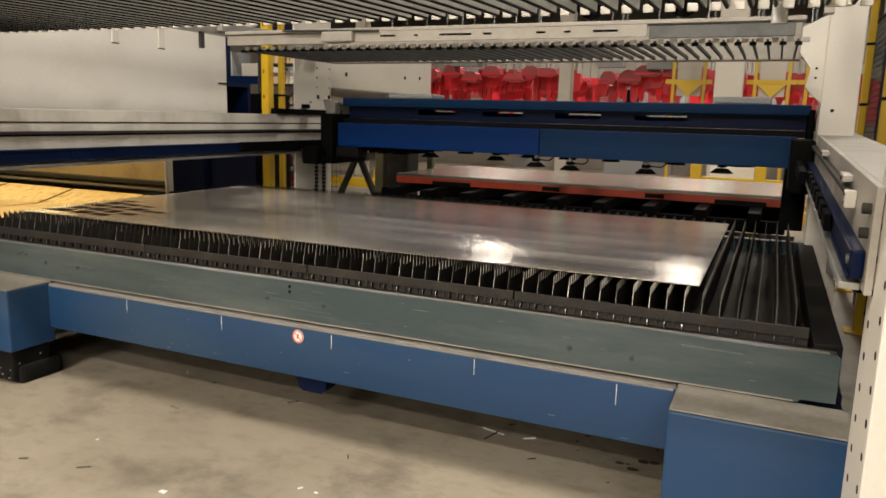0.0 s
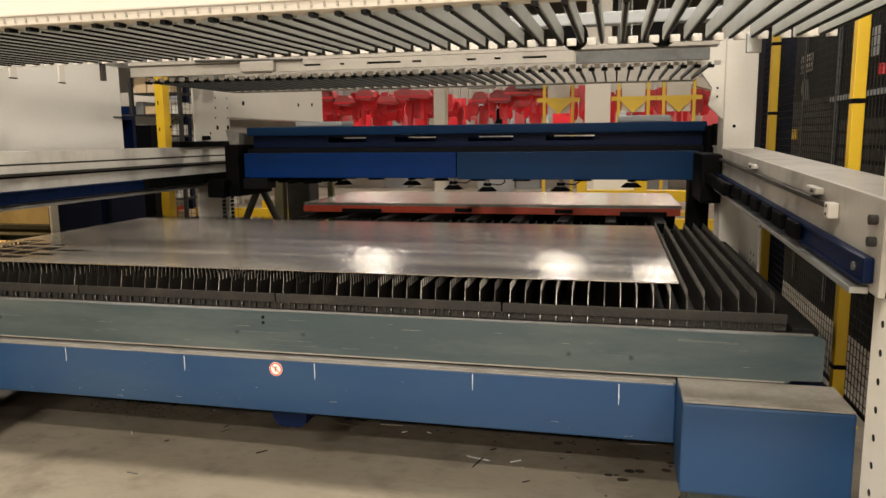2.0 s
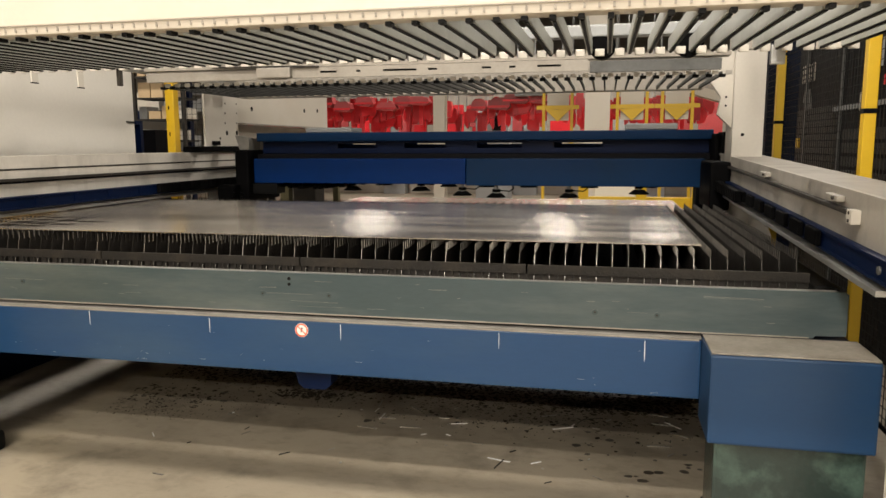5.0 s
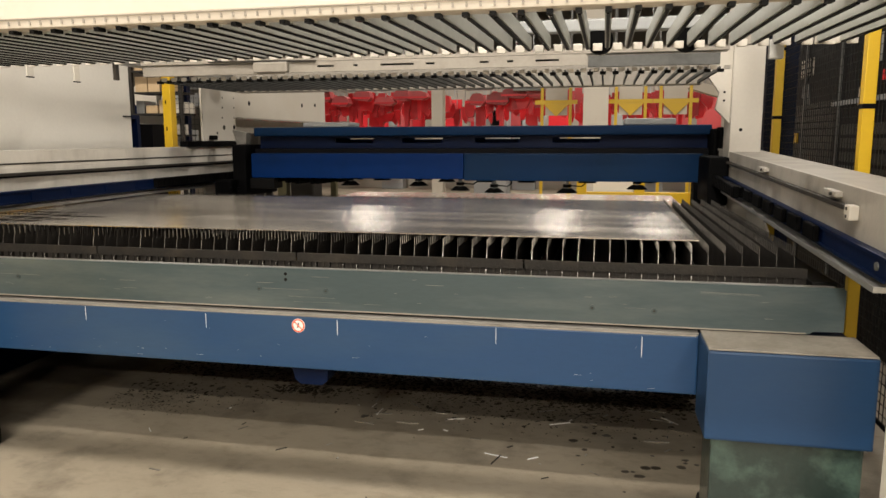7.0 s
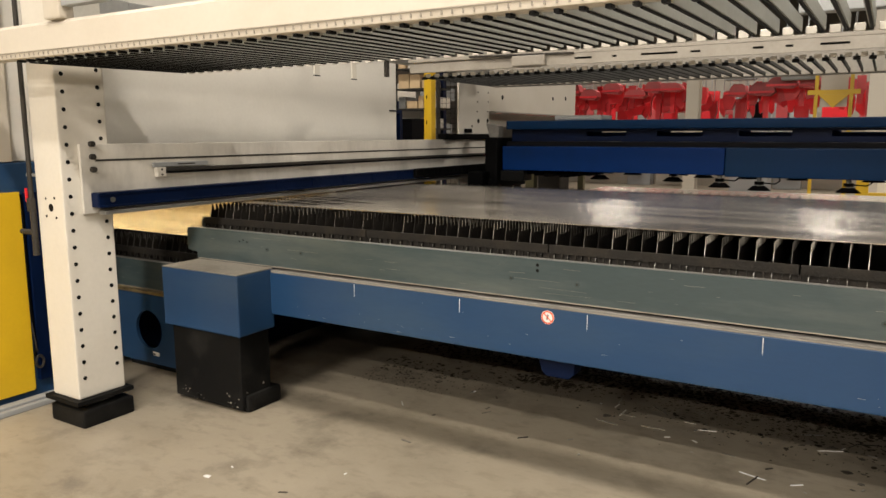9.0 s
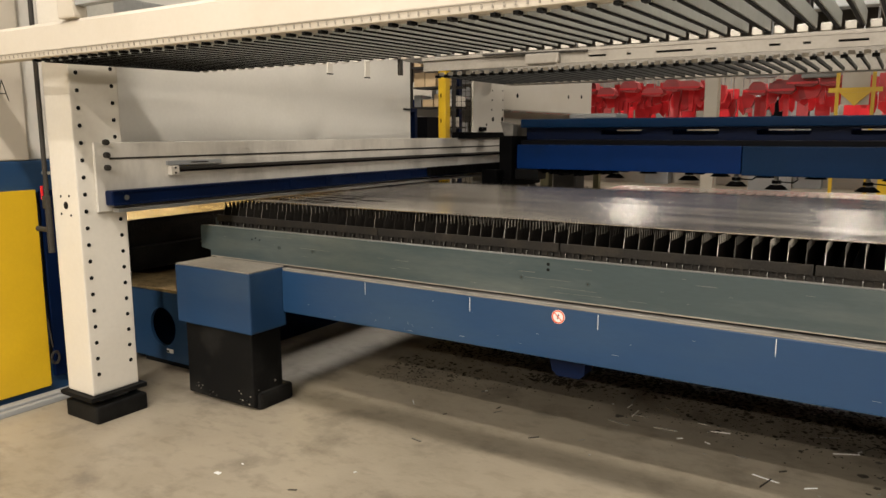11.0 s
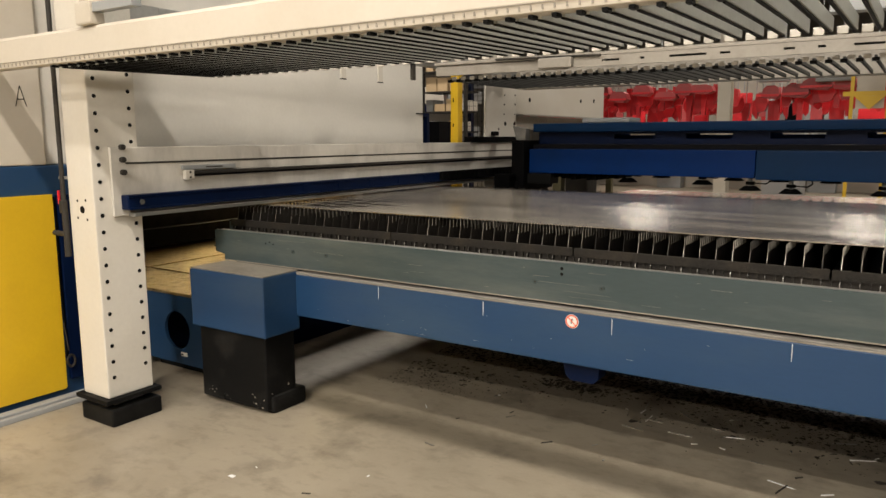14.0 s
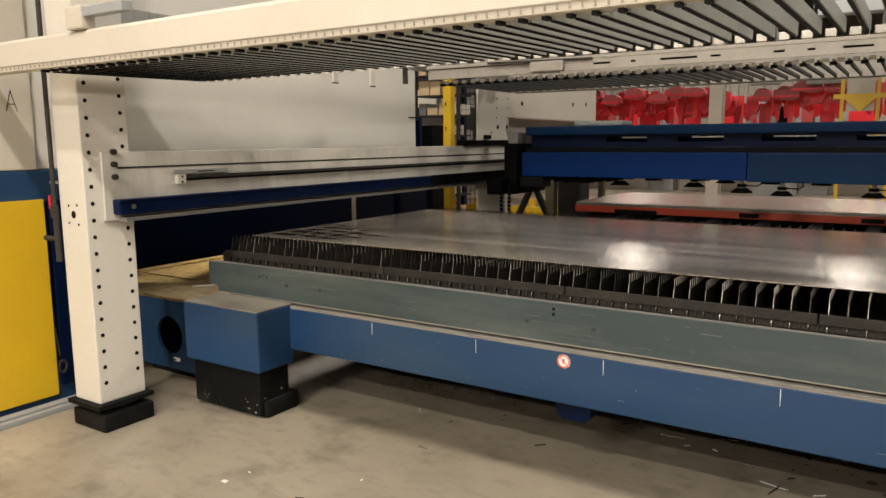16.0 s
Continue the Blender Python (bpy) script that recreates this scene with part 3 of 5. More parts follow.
def side_rail(s, x, y0, y1, top, web):
    """A rail beam on the inside of two posts. s: the way towards the middle; x: the plane of the posts' inner faces."""
    t = thing("gantry_rail", x, (y0 + y1) / 2, 1.3, "off-white rail beam with linear guide and navy channel", "rail", "gantry rails")
    def bx(a, b, *rest):
        lo, hi = sorted((x + s * a, x + s * b))
        return box(lo, hi, *rest)
    crown = 1.474 if s > 0 else 1.402
    part("web", bx(0.002, 0.022, y0 - 0.02, y1, 1.118, crown, 0.003), web, t)
    part("upper_box", bx(-0.24, 0.0012, 2.67, y1, crown - 0.066, crown - 0.002, 0.004), top, t, "flat dusty upper beam")
    part("lower_lip", bx(0.023, 0.075, y0 + 0.06, y1 - 0.6, 1.112, 1.132, 0.002), STEEL, t)
    edge = 0.085 if s > 0 else 0.055
    part("channel", bx(0.023, edge, y0 + 0.02, y1, 1.150, 1.228, 0.008), NAVY, t, "dark blue steel channel")
    part("channel_rim", bx(edge + 0.0005, edge + 0.007, y0 + 0.02, y1, 1.150, 1.162, 0.002), NAVY, t)
    part("channel_rim", bx(edge + 0.0005, edge + 0.007, y0 + 0.02, y1, 1.216, 1.228, 0.002), NAVY, t)
    if s > 0:
        part("groove", bx(0.0225, 0.0245, y0 + 0.06, y1, 1.386, 1.396), BURNT, t)
    part("guide_rail", bx(0.023, 0.050, y0 + 0.45, y1, 1.318, 1.336, 0.003), BURNT, t, "dark steel linear guide rail")
    if s > 0:
        # dark painted strip in place of the shade below the guide rail
        part("guide_shadow", bx(0.0225, 0.026, y0 + 0.45, y1, 1.305, 1.317), DARK, t)
    part("stop_block", bx(0.023, 0.056, y0 + 0.41, y0 + 0.465, 1.290, 1.342, 0.004), WHITE, t)
    if s > 0:
        cap = part("guide_cover", bx(0.023, 0.040, y0 + 0.40, y0 + 0.78, 1.344, 1.368, 0.002), GREY, t, "thin grey cover plate over the guide")
        part("slot", bx(0.0395, 0.0415, y0 + 0.56, y0 + 0.68, 1.353, 1.360), BURNT, cap)
    for dz in (1.302, 1.330):
        part("screw", tube((x + s * 0.055, y0 + 0.4375, dz), (x + s * 0.059, y0 + 0.4375, dz), 0.006), BURNT, t)
    part("channel_bolt", tube((x + s * edge, y0 + 0.10, 1.189), (x + s * (edge + 0.006), y0 + 0.10, 1.189), 0.014, n=8), REARTINE, t)
    for k in range(3 if s > 0 else 2):
        part("bolt", tube((x + s * 0.022, y0 + 0.04, crown - 0.129 + 0.065 * k), (x + s * 0.044, y0 + 0.04, crown - 0.129 + 0.065 * k), 0.015, n=14), BURNT, t)
    for k in range(5):
        yy = y0 + 1.3 + 0.35 * k
        part("fixing_plate", bx(edge + 0.001, edge + 0.005, yy, yy + 0.06, 1.165, 1.212), NAVY, t)
    part("energy_chain", bx(0.093, 0.13, y1 - 1.6, y1 - 0.02, 1.160, 1.235, 0.008), RUBBER, t, "black plastic energy chain")
    rib = None
    for k in range(22):
        y = y1 - 1.58 + 0.07 * k
        if rib is None:
            rib = part("chain_rib", bx(0.1305, 0.136, y, y + 0.045, 1.165, 1.230, 0.003), RUBBER, t)
        else:
            alike("chain_rib", rib, t, PLACE[rib].x, PLACE[rib].y + 0.07 * k, PLACE[rib].z)
    if s < 0:
        for k in range(7):
            y = y0 + 0.72 + 0.27 * k
            part("cable_clamp", bx(edge + 0.0075, edge + 0.03, y, y + 0.17, 1.163, 1.226, 0.006), RUBBER, t, "black cable clamp block")
        return t
    part("chain_tray", bx(-0.03, 0.05, y1 - 1.0, y1 + 0.1, crown - 0.0005, crown + 0.051, 0.008), RUBBER, t, "black cable tray")
    return t


side_rail(1, -3.755, 2.46, 6.98, RAILWHITE, RAILWHITE)
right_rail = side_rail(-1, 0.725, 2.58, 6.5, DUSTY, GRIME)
for y, z in ((4.46, 1.352), (3.18, 1.352)):
    lug = part("lug", box(0.672, 0.7025, y, y + 0.15, z, z + 0.022, 0.004), GRIME, right_rail, "small grimy white clamp")
    part("screw", tube((0.664, y + 0.04, z + 0.011), (0.673, y + 0.04, z + 0.011), 0.007), BURNT, lug)
right_rail.rotation_euler.x = 0.029
cover = thing("machine_cover", -4.1, 4.2, 1.47, "large smooth white sheet steel machine cover", "machine cover")
part("cover_sheet", box(-4.10, -4.07, 2.63, 5.73, 1.40, 2.75, 0.004), WALLPANEL, cover)
part("edge_fold", box(-4.16, -4.101, 5.69, 5.73, 1.40, 2.75, 0.003), WALLPANEL, cover)
part("edge_stud", box(-4.069, -4.06, 5.62, 5.735, 1.725, 1.735), DARK, cover)
for y in (2.75, 5.5):
    part("stay", box(-4.16, -4.101, y, y + 0.05, 0.0, 1.40), NAVY, cover)
track = thing("rake_track", -3.56, 4.5, 2.1, "grey steel track of the rake drive between the posts", "track")
part("beam", box(-3.62, -3.52, 2.62, 6.52, 2.07, 2.17, 0.004), STEEL, track)
for y in (2.46, 6.6):
    part("carrier", box(-3.754 if y < 3 else -3.598, -3.52, y, y + 0.159, 2.07, 2.17), STEEL, track)
for y in (4.04, 4.44):
    p = part("hanging_plate", box(-3.545, -3.535, y - 0.026, y + 0.026, 1.913, 2.07, 0.002), WHITE, track)
    part("plate_edge", box(-3.547, -3.533, y - 0.027, y + 0.027, 1.906, 1.9125), BLACK, p)
part("end_stop", box(-3.55, -3.525, 4.82, 4.86, 1.95, 2.07, 0.004), BURNT, track)

# rear portal: left post with a gusset, beam with holes; right post
rear = thing("rear_portal_post", -3.87, 6.6, 0, "off-white rear portal post with drilled holes and a long side beam", "post", "rear portal posts")
part("column", box(-3.777, -3.757, 6.32, 6.945, 0, 3.2, 0.004), WHITE, rear)
part("rear_fold", box(-3.95, -3.778, 6.91, 6.944, 0, 3.2, 0.004), WHITE, rear)
part("lower_web", box(-3.84, -3.78, 6.95, 9.36, 1.60, 1.737, 0.004), DUSTY, rear, "dusty lower web of the side beam")
part("side_beam", box(-3.87, -3.76, 6.948, 9.36, 1.755, 2.30, 0.006), WHITE, rear, "long off-white side beam")
part("beam_flange", box(-3.76, -3.68, 6.95, 9.36, 1.738, 1.752, 0.003), DUSTY, rear)
for y, z, r in ((6.695, 1.931, 0.009), (6.690, 1.838, 0.009), (6.682, 1.744, 0.009), (6.915, 1.938, 0.008), (6.915, 1.846, 0.008), (6.910, 1.748, 0.008), (6.709, 1.652, 0.022), (6.905, 1.655, 0.022), (6.577, 1.598, 0.012)):
    part("hole", tube((-3.7595, y, z), (-3.7545, y, z), r), BLACK, rear)
for y, z in ((7.246, 1.904), (8.604, 1.943), (9.016, 1.961)):
    part("hole", tube((-3.7625, y, z), (-3.7575, y, z), 0.024), BLACK, rear)
part("limit_switch", box(-3.756, -3.72, 6.42, 6.52, 1.535, 1.575, 0.006), RUBBER, rear, "small black limit switch")
guard = thing("yellow_guard_post", -4.11, 6.37, 0, "square yellow steel guard post of the safety fence", "post")
part("post", box(-4.155, -4.07, 6.325, 6.41, 0.0125, 2.7, 0.008), YELLOW, guard)
part("foot", box(-4.22, -4.0, 6.25, 6.49, 0, 0.012), YELLOW, guard)
for z in (0.6, 1.62, 1.86, 2.3):
    part("slot", box(-4.125, -4.115, 6.3185, 6.3215, z, z + 0.035), DARK, guard)
rear = thing("rear_portal_post", 0.8, 5.95, 0, "off-white rear portal post with a notched bracket plate", "post", "rear portal posts")
part("column", box(0.70, 0.91, 5.80, 6.1, 0, 3.2, 0.006), WHITE, rear)
part("hole", tube((0.77, 5.797, 1.592), (0.77, 5.803, 1.592), 0.012), BLACK, rear)
part("bracket_plate", prism([(0.55, 2.12), (0.55, 1.96), (0.62, 1.86), (0.60, 1.74), (0.70, 1.64), (0.70, 2.2)], "y", 5.85, 5.90), WHITE, rear, "white notched steel bracket plate")
for z in (1.80, 1.86):
    part("hole", tube((0.655, 5.846, z), (0.655, 5.852, z), 0.008), BLACK, rear)
bracket = thing("rear_lower_plate", 0.85, 5.3, 0.6, "white drilled steel plate below the rail", "plate")
part("plate", prism([(5.1, 0.62), (5.75, 0.55), (5.9, 1.1), (5.45, 1.1), (5.1, 0.95)], "x", 0.84, 0.855), WHITE, bracket)
for k in range(4):
    part("hole", tube((0.838, 5.22 + 0.1 * (k % 2), 0.72 + 0.05 * (k // 2)), (0.842, 5.22 + 0.1 * (k % 2), 0.72 + 0.05 * (k // 2)), 0.01), BLACK, bracket)

# ---- the suction gantry ----
gantry = thing("suction_gantry", -1.4, 6.6, 1.4, "deep blue steel gantry beam with black suction cups", "gantry")
def slotted(x0, x1, z0, z1, y0, y1, slots):
    bm = bmesh.new()
    edges = [x0] + [e for s in slots for e in s[:2]] + [x1]
    zs0, zs1 = slots[0][2], slots[0][3]
    box(x0, x1, y0, y1, z0, zs0, 0, bm); box(x0, x1, y0, y1, zs1, z1, 0, bm)
    for a, b in zip(edges[::2], edges[1::2]):
        box(a, b, y0, y1, zs0, zs1, 0, bm)
    return bm
DULL_BLUE = surface("faded_gantry_blue", (0.0012, 0.019, 0.062), 0.4, spec=0.12, stain=(0.003, 0.018, 0.042), stain_amount=0.5)
SL = [(-2.61, -2.24, 1.50, 1.545), (-1.97, -1.59, 1.50, 1.545), (-1.30, -0.90, 1.50, 1.545), (-0.62, -0.21, 1.50, 1.545)]
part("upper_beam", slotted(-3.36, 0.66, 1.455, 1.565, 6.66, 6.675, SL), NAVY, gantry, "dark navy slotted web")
part("top_flange", box(-3.38, 0.68, 6.57, 6.98, 1.566, 1.645, 0.008), DULL_BLUE, gantry)
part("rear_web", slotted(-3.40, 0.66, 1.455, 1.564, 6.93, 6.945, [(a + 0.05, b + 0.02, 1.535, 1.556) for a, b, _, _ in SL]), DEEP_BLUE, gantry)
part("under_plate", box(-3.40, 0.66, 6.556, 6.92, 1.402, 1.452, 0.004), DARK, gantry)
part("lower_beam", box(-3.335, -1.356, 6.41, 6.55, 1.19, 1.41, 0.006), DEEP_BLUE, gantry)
part("lower_beam", box(-1.350, 0.60, 6.41, 6.55, 1.18, 1.41, 0.006), DULL_BLUE, gantry, "slightly duller blue lower beam")
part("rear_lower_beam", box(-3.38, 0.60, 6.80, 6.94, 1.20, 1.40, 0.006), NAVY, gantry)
part("seam_plate", box(-1.38, -1.33, 6.40, 6.409, 1.42, 1.44), DARK, gantry)
for x0, x1 in ((-3.50, -3.365), (0.665, 0.702)):
    part("carriage", box(x0, x1, 6.36, 7.0, 1.02, 1.49 if x0 < 0 else 1.61, 0.016), RUBBER, gantry, "black carriage housing")
part("carriage_wedge", prism([(-3.52, 1.492), (-3.425, 1.492), (-3.425, 1.60), (-3.56, 1.625)], "y", 6.50, 6.60), STRIP, gantry, "dusty steel end wedge")
part("carriage_wedge", prism([(0.69, 1.30), (0.80, 1.30), (0.80, 1.60), (0.72, 1.62)], "y", 6.3, 6.6), RUBBER, gantry)
part("drive_housing", box(0.56, 0.70, 5.75, 6.355, 1.05, 1.40, 0.02), RUBBER, gantry, "black drive housing")
part("drive_housing", box(-3.60, -3.44, 6.20, 6.355, 1.02, 1.18, 0.02), RUBBER, gantry, "black drive housing")
part("leg", box(0.54, 0.70, 6.40, 6.62, 0.72, 1.178, 0.01), RUBBER, gantry, "black vertical leg")
part("cover_box", box(-2.9, -2.45, 6.60, 6.90, 1.647, 1.69, 0.012), GREY, gantry, "grey cover box on the beam")
part("cover_box", box(-0.02, 0.40, 6.60, 6.90, 1.647, 1.70, 0.012), GREY, gantry, "grey cover box on the beam")


def suction_cup(x, y, z):
    c = part("suction_cup", tube((x, y, z), (x, y, z + 0.035), 0.088, n=20, r2=0.045), RUBBER, gantry, "black rubber suction cup", True)
    part("stem", tube((x, y, z + 0.035), (x, y, 1.205), 0.017), STEEL, c)
    part("collar", tube((x, y, z + 0.045), (x, y, z + 0.07), 0.035), RUBBER, c)
    h = [(x + 0.03, y - 0.01, z + 0.06), (x + 0.12, y - 0.02, z + 0.055), (x + 0.155, y - 0.02, z + 0.08), (x + 0.14, y - 0.01, z + 0.12), (x + 0.10, y, 1.20)]
    part("hose", cable(h, 0.005), RUBBER, c)


for x, y, z in ((-1.10, 6.50, 1.075), (-0.475, 6.50, 1.08), (-1.40, 6.50, 1.09), (0.10, 6.50, 1.115), (-1.80, 6.60, 1.12), (-2.45, 6.60, 1.12),
                (-1.28, 7.1, 1.13), (-0.88, 7.1, 1.13), (-0.32, 7.1, 1.13), (0.22, 7.1, 1.14), (-1.65, 7.1, 1.13), (-2.3, 7.1, 1.14), (-3.0, 6.6, 1.14)):
    suction_cup(x, y, z)
random.seed(11)
for k in range(16):
    x = -3.3 + 0.05 * k
    part("valve_block", box(x, x + random.uniform(0.03, 0.046), 6.5, 6.8, 1.13 + random.uniform(0, 0.03), 1.19), RUBBER, gantry, "dark valve block")
box_cover = part("valve_cover", box(-3.36, -3.12, 6.42, 6.60, 1.09, 1.185, 0.006), BLACK, gantry, "dull brown valve cover")

# ---- the unloading rakes ----
def rake(name, front, y0, y1, x0, x1, z, pitch, label):
    """Tines along y from a beam to free tips. front: whether the beam is at y0."""
    t = thing(name, (x0 + x1) / 2, (y0 + y1) / 2, z, label, "rake", "unloading rakes")
    yb, yt = (y0, y1) if front else (y1, y0)
    s = 1 if front else -1
    if front:
        prof = [(yb, z + 0.010), (yb + 0.05, z + 0.010), (yb + 0.05, z + 0.16), (yb + 0.004, z + 0.16), (yb - 0.012, z + 0.145), (yb - 0.016, z + 0.042), (yb - 0.014, z + 0.036), (yb - 0.010, z + 0.014)]
        part("beam", prism(prof, "x", x0 - 0.32, x1), CREAM, t, "cream painted folded steel beam")
        # thin dark strip drawn in for the edge shadow above the lip
        part("beam_lip", box(x0 - 0.318, x1 - 0.002, yb - 0.0175, yb - 0.012, z + 0.0368, z + 0.0388), DIRTY, t)
    else:
        part("beam", box(x0, x1, yb, yb + 0.16, z + 0.0, z + 0.26, 0.01), DUSTY, t)
    first_x = x0 + (0.30 if front else 0.05)
    n = int((x1 - first_x - 0.01) / pitch)
    a, b = sorted((yb + s * 0.055, yt - s * 0.02))
    first = tip = clip = None
    for k in range(n + 1):
        x = first_x + pitch * k
        if first is None:
            bm = box(x - 0.009, x + 0.009, a, b, z + 0.004, z + 0.05) if front else box(x - 0.006, x + 0.006, a, b, z + 0.004, z + 0.024)
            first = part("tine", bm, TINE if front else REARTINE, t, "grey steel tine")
            ya, yb2 = sorted((yt - s * 0.015, yt))
            bm = box(x + pitch / 2 - pitch * 0.24, x + pitch / 2 + pitch * 0.24, ya, yb2, z - 0.005 if front else z + 0.004, z + 0.022 if front else z + 0.030, 0.003)
            tip = part("tip_block", bm, RAILWHITE, t, "small white end block")
            ya = yb if front else yt - 0.004
            clip = part("clip", box(x - 0.008, x + 0.008, ya, ya + 0.035, z - 0.002, z + 0.009) if front else box(x - 0.016, x + 0.022, ya, ya + 0.03, z - 0.012, z + 0.008), BLACK, t, "black clip")
            under = part("strip", box(x - 0.0045, x + 0.0045, a, b, z - 0.002, z + 0.0035), BLACK, t, "black rubber strip")
        else:
            for src in (first, tip, clip, under):
                alike(src.name.split(".")[0], src, t, PLACE[src].x + pitch * k, PLACE[src].y, PLACE[src].z)
    if front:
        notch = None
        for k in range(2 * n + 14):
            x = x0 - 0.21 + pitch * 0.5 * k
            if notch is None:
                notch = part("notch", box(x, x + 0.006, yb - 0.0145, yb - 0.009, z + 0.020, z + 0.033), DIRTY, t)
            else:
                alike("notch", notch, t, PLACE[notch].x + pitch * 0.5 * k, PLACE[notch].y, PLACE[notch].z)
    return t


front_rake = rake("unloading_rake", True, 2.15, 3.12, -4.0, 0.66, 1.86, 0.0735, "cream and grey unloading rake with long steel tines")
part("saddle", box(-3.42, -3.30, 2.12, 2.19, 2.0205, 2.12, 0.01), CREAM, front_rake)
part("saddle_plate", box(-3.299, -3.02, 2.13, 2.18, 2.07, 2.11, 0.004), GREY, front_rake)
part("rear_bar", box(-0.55, 0.50, 3.125, 3.20, 1.93, 1.975, 0.006), GREY, front_rake, "grey steel carrier bar")
for x in (-0.20, 0.12):
    part("roller", tube((x, 3.13, 1.895), (x, 3.19, 1.895), 0.05, n=16), RUBBER, front_rake, "black roller")
part("end_bracket", box(0.56, 0.64, 3.12, 3.16, 1.86, 1.93, 0.004), WHITE, front_rake)
part("sensor_bracket", box(0.405, 0.455, 3.13, 3.16, 1.81, 1.88, 0.004), STEEL, front_rake)
front_rake.rotation_euler.x = 0.016
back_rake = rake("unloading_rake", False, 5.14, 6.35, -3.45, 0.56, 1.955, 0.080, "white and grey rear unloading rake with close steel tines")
cross = thing("cross_beam", -1.4, 4.95, 2.02, "white slotted steel cross beam of the rake drive", "beam")
SB = [(-2.10, -1.98, 2.02, 2.034), (-1.84, -1.81, 2.02, 2.034), (-1.65, -1.42, 2.02, 2.034), (-1.34, -1.28, 2.02, 2.034), (-0.98, -0.92, 2.02, 2.034), (-0.80, -0.76, 2.02, 2.034), (-0.62, -0.47, 2.02, 2.034)]
part("web", slotted(-2.35, -0.30, 1.99, 2.06, 5.0, 5.02, SB), DUSTY, cross)
part("slot_backing", box(-2.34, -0.31, 5.0215, 5.026, 2.012, 2.04), BLACK, cross)
part("top_flange", box(-3.45, 0.55, 5.0, 5.12, 2.062, 2.085, 0.003), DUSTY, cross)
part("end_web", box(-3.45, -2.36, 5.02, 5.05, 1.985, 2.055, 0.004), DUSTY, cross, "scuffed off-white end web")
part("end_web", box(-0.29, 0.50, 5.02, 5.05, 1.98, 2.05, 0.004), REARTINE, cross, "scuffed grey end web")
part("bracket", box(-2.55, -2.30, 4.95, 4.998, 1.99, 2.06, 0.01), DUSTY, cross)
for x in (-3.55, 0.60):
    part("hanger", box(x + 0.03, x + 0.08, 4.99, 5.06, 2.09, 2.6, 0.005), DUSTY, cross)
part("rod", tube((-2.9, 4.98, 2.075), (-2.1, 4.98, 2.06), 0.008), BURNT, cross)

# ---- sheet stack on its cart behind ----
cart = thing("sheet_cart", -1.28, 8.1, 0, "orange-red steel sheet cart with black support forks", "cart")
part("front_sill", box(-3.14, 0.56, 7.245, 7.33, 0.80, 0.868, 0.006), ORANGE, cart)
part("rear_sill", box(-3.14, 0.56, 8.72, 8.80, 0.80, 0.868, 0.006), ORANGE, cart)
part("deck", box(-3.12, 0.54, 7.335, 8.715, 0.83, 0.866), DARK, cart)
for x in (-2.72, -1.55, -0.58, 0.02):
    w = 0.42 if x in (-2.72, 0.02) else 0.17
    part("fork_pocket", box(x, x + w, 7.238, 7.246, 0.795 if w > 0.2 else 0.812, 0.852 if w < 0.2 else 0.838), BLACK, cart)
for k in range(9):
    x = -3.05 + 0.42 * k
    part("support_fork", box(x, x + 0.10, 6.75, 8.7, 0.70, 0.79, 0.012), RUBBER, cart, "black support fork")
part("fork_beam", box(-3.3, 0.6, 7.0, 7.12, 0.60, 0.70, 0.01), RUBBER, cart)
part("fork_beam", box(-3.3, 0.6, 8.3, 8.42, 0.55, 0.70, 0.01), RUBBER, cart)
for x in (-3.2, 0.4):
    for y in (7.0, 8.3):
        part("leg", box(x, x + 0.1, y, y + 0.1, 0, 0.60, 0.006), RUBBER, cart)
for k in range(4):
    d = 0.004 * (k % 2)
    solid("stacked_sheet", box(-3.13 + d, 0.57 - d, 7.236 + d, 8.80, 0.8685 + 0.0072 * k, 0.8750 + 0.0072 * k), STACK, "bright steel sheet stacked on the orange cart", "steel sheet", "stacked sheets")
comb_rack = thing("scrap_grating", -0.6, 6.55, 0.45, "pale steel grating strips behind the lift", "grating")
bar = None
for k in range(22):
    x = -2.6 + 0.15 * k
    if bar is None:
        bar = part("bar", box(x, x + 0.09, 6.3, 6.7, 0.44, 0.452), STEEL, comb_rack)
    else:
        alike("bar", bar, comb_rack, PLACE[bar].x + 0.15 * k, PLACE[bar].y, PLACE[bar].z)
for y in (6.3, 6.68):
    part("runner", box(-2.7, 0.7, y, y + 0.03, 0.40, 0.438), DARK, comb_rack)
for x in (-2.6, 0.6):
    part("support", box(x, x + 0.05, 6.35, 6.65, 0, 0.40), DARK, comb_rack)

brace = thing("support_trestle", -3.64, 7.3, 0, "dark brown steel A-shaped trestle behind the gantry", "trestle")
part("strut", tube((-4.02, 7.3, 0.3), (-3.67, 7.3, 1.02), 0.036), BURNT, brace)
part("strut", tube((-3.26, 7.3, 0.3), (-3.62, 7.3, 1.02), 0.036), BURNT, brace)
part("head", box(-3.74, -3.54, 7.22, 7.38, 1.0, 1.09, 0.01), BURNT, brace)
part("cap_strip", box(-3.75, -3.53, 7.21, 7.39, 1.091, 1.105, 0.003), ORANGE, brace, "worn orange cap strip")
part("sill", box(-4.1, -3.18, 7.26, 7.34, 0.0, 0.3, 0.01), DARK, brace)
OLIVE = surface("olive_paint", (0.13, 0.115, 0.055), 0.5, stain=(0.07, 0.06, 0.035), stain_amount=0.5, grain=0.12)
solid("olive_post", box(-3.84, -3.73, 8.02, 8.13, 0, 1.35, 0.008), OLIVE, "olive painted square steel post", "post")
solid("olive_post", box(-3.35, -3.28, 8.42, 8.49, 0, 1.35, 0.008), OLIVE, "slim olive painted square steel post", "post")
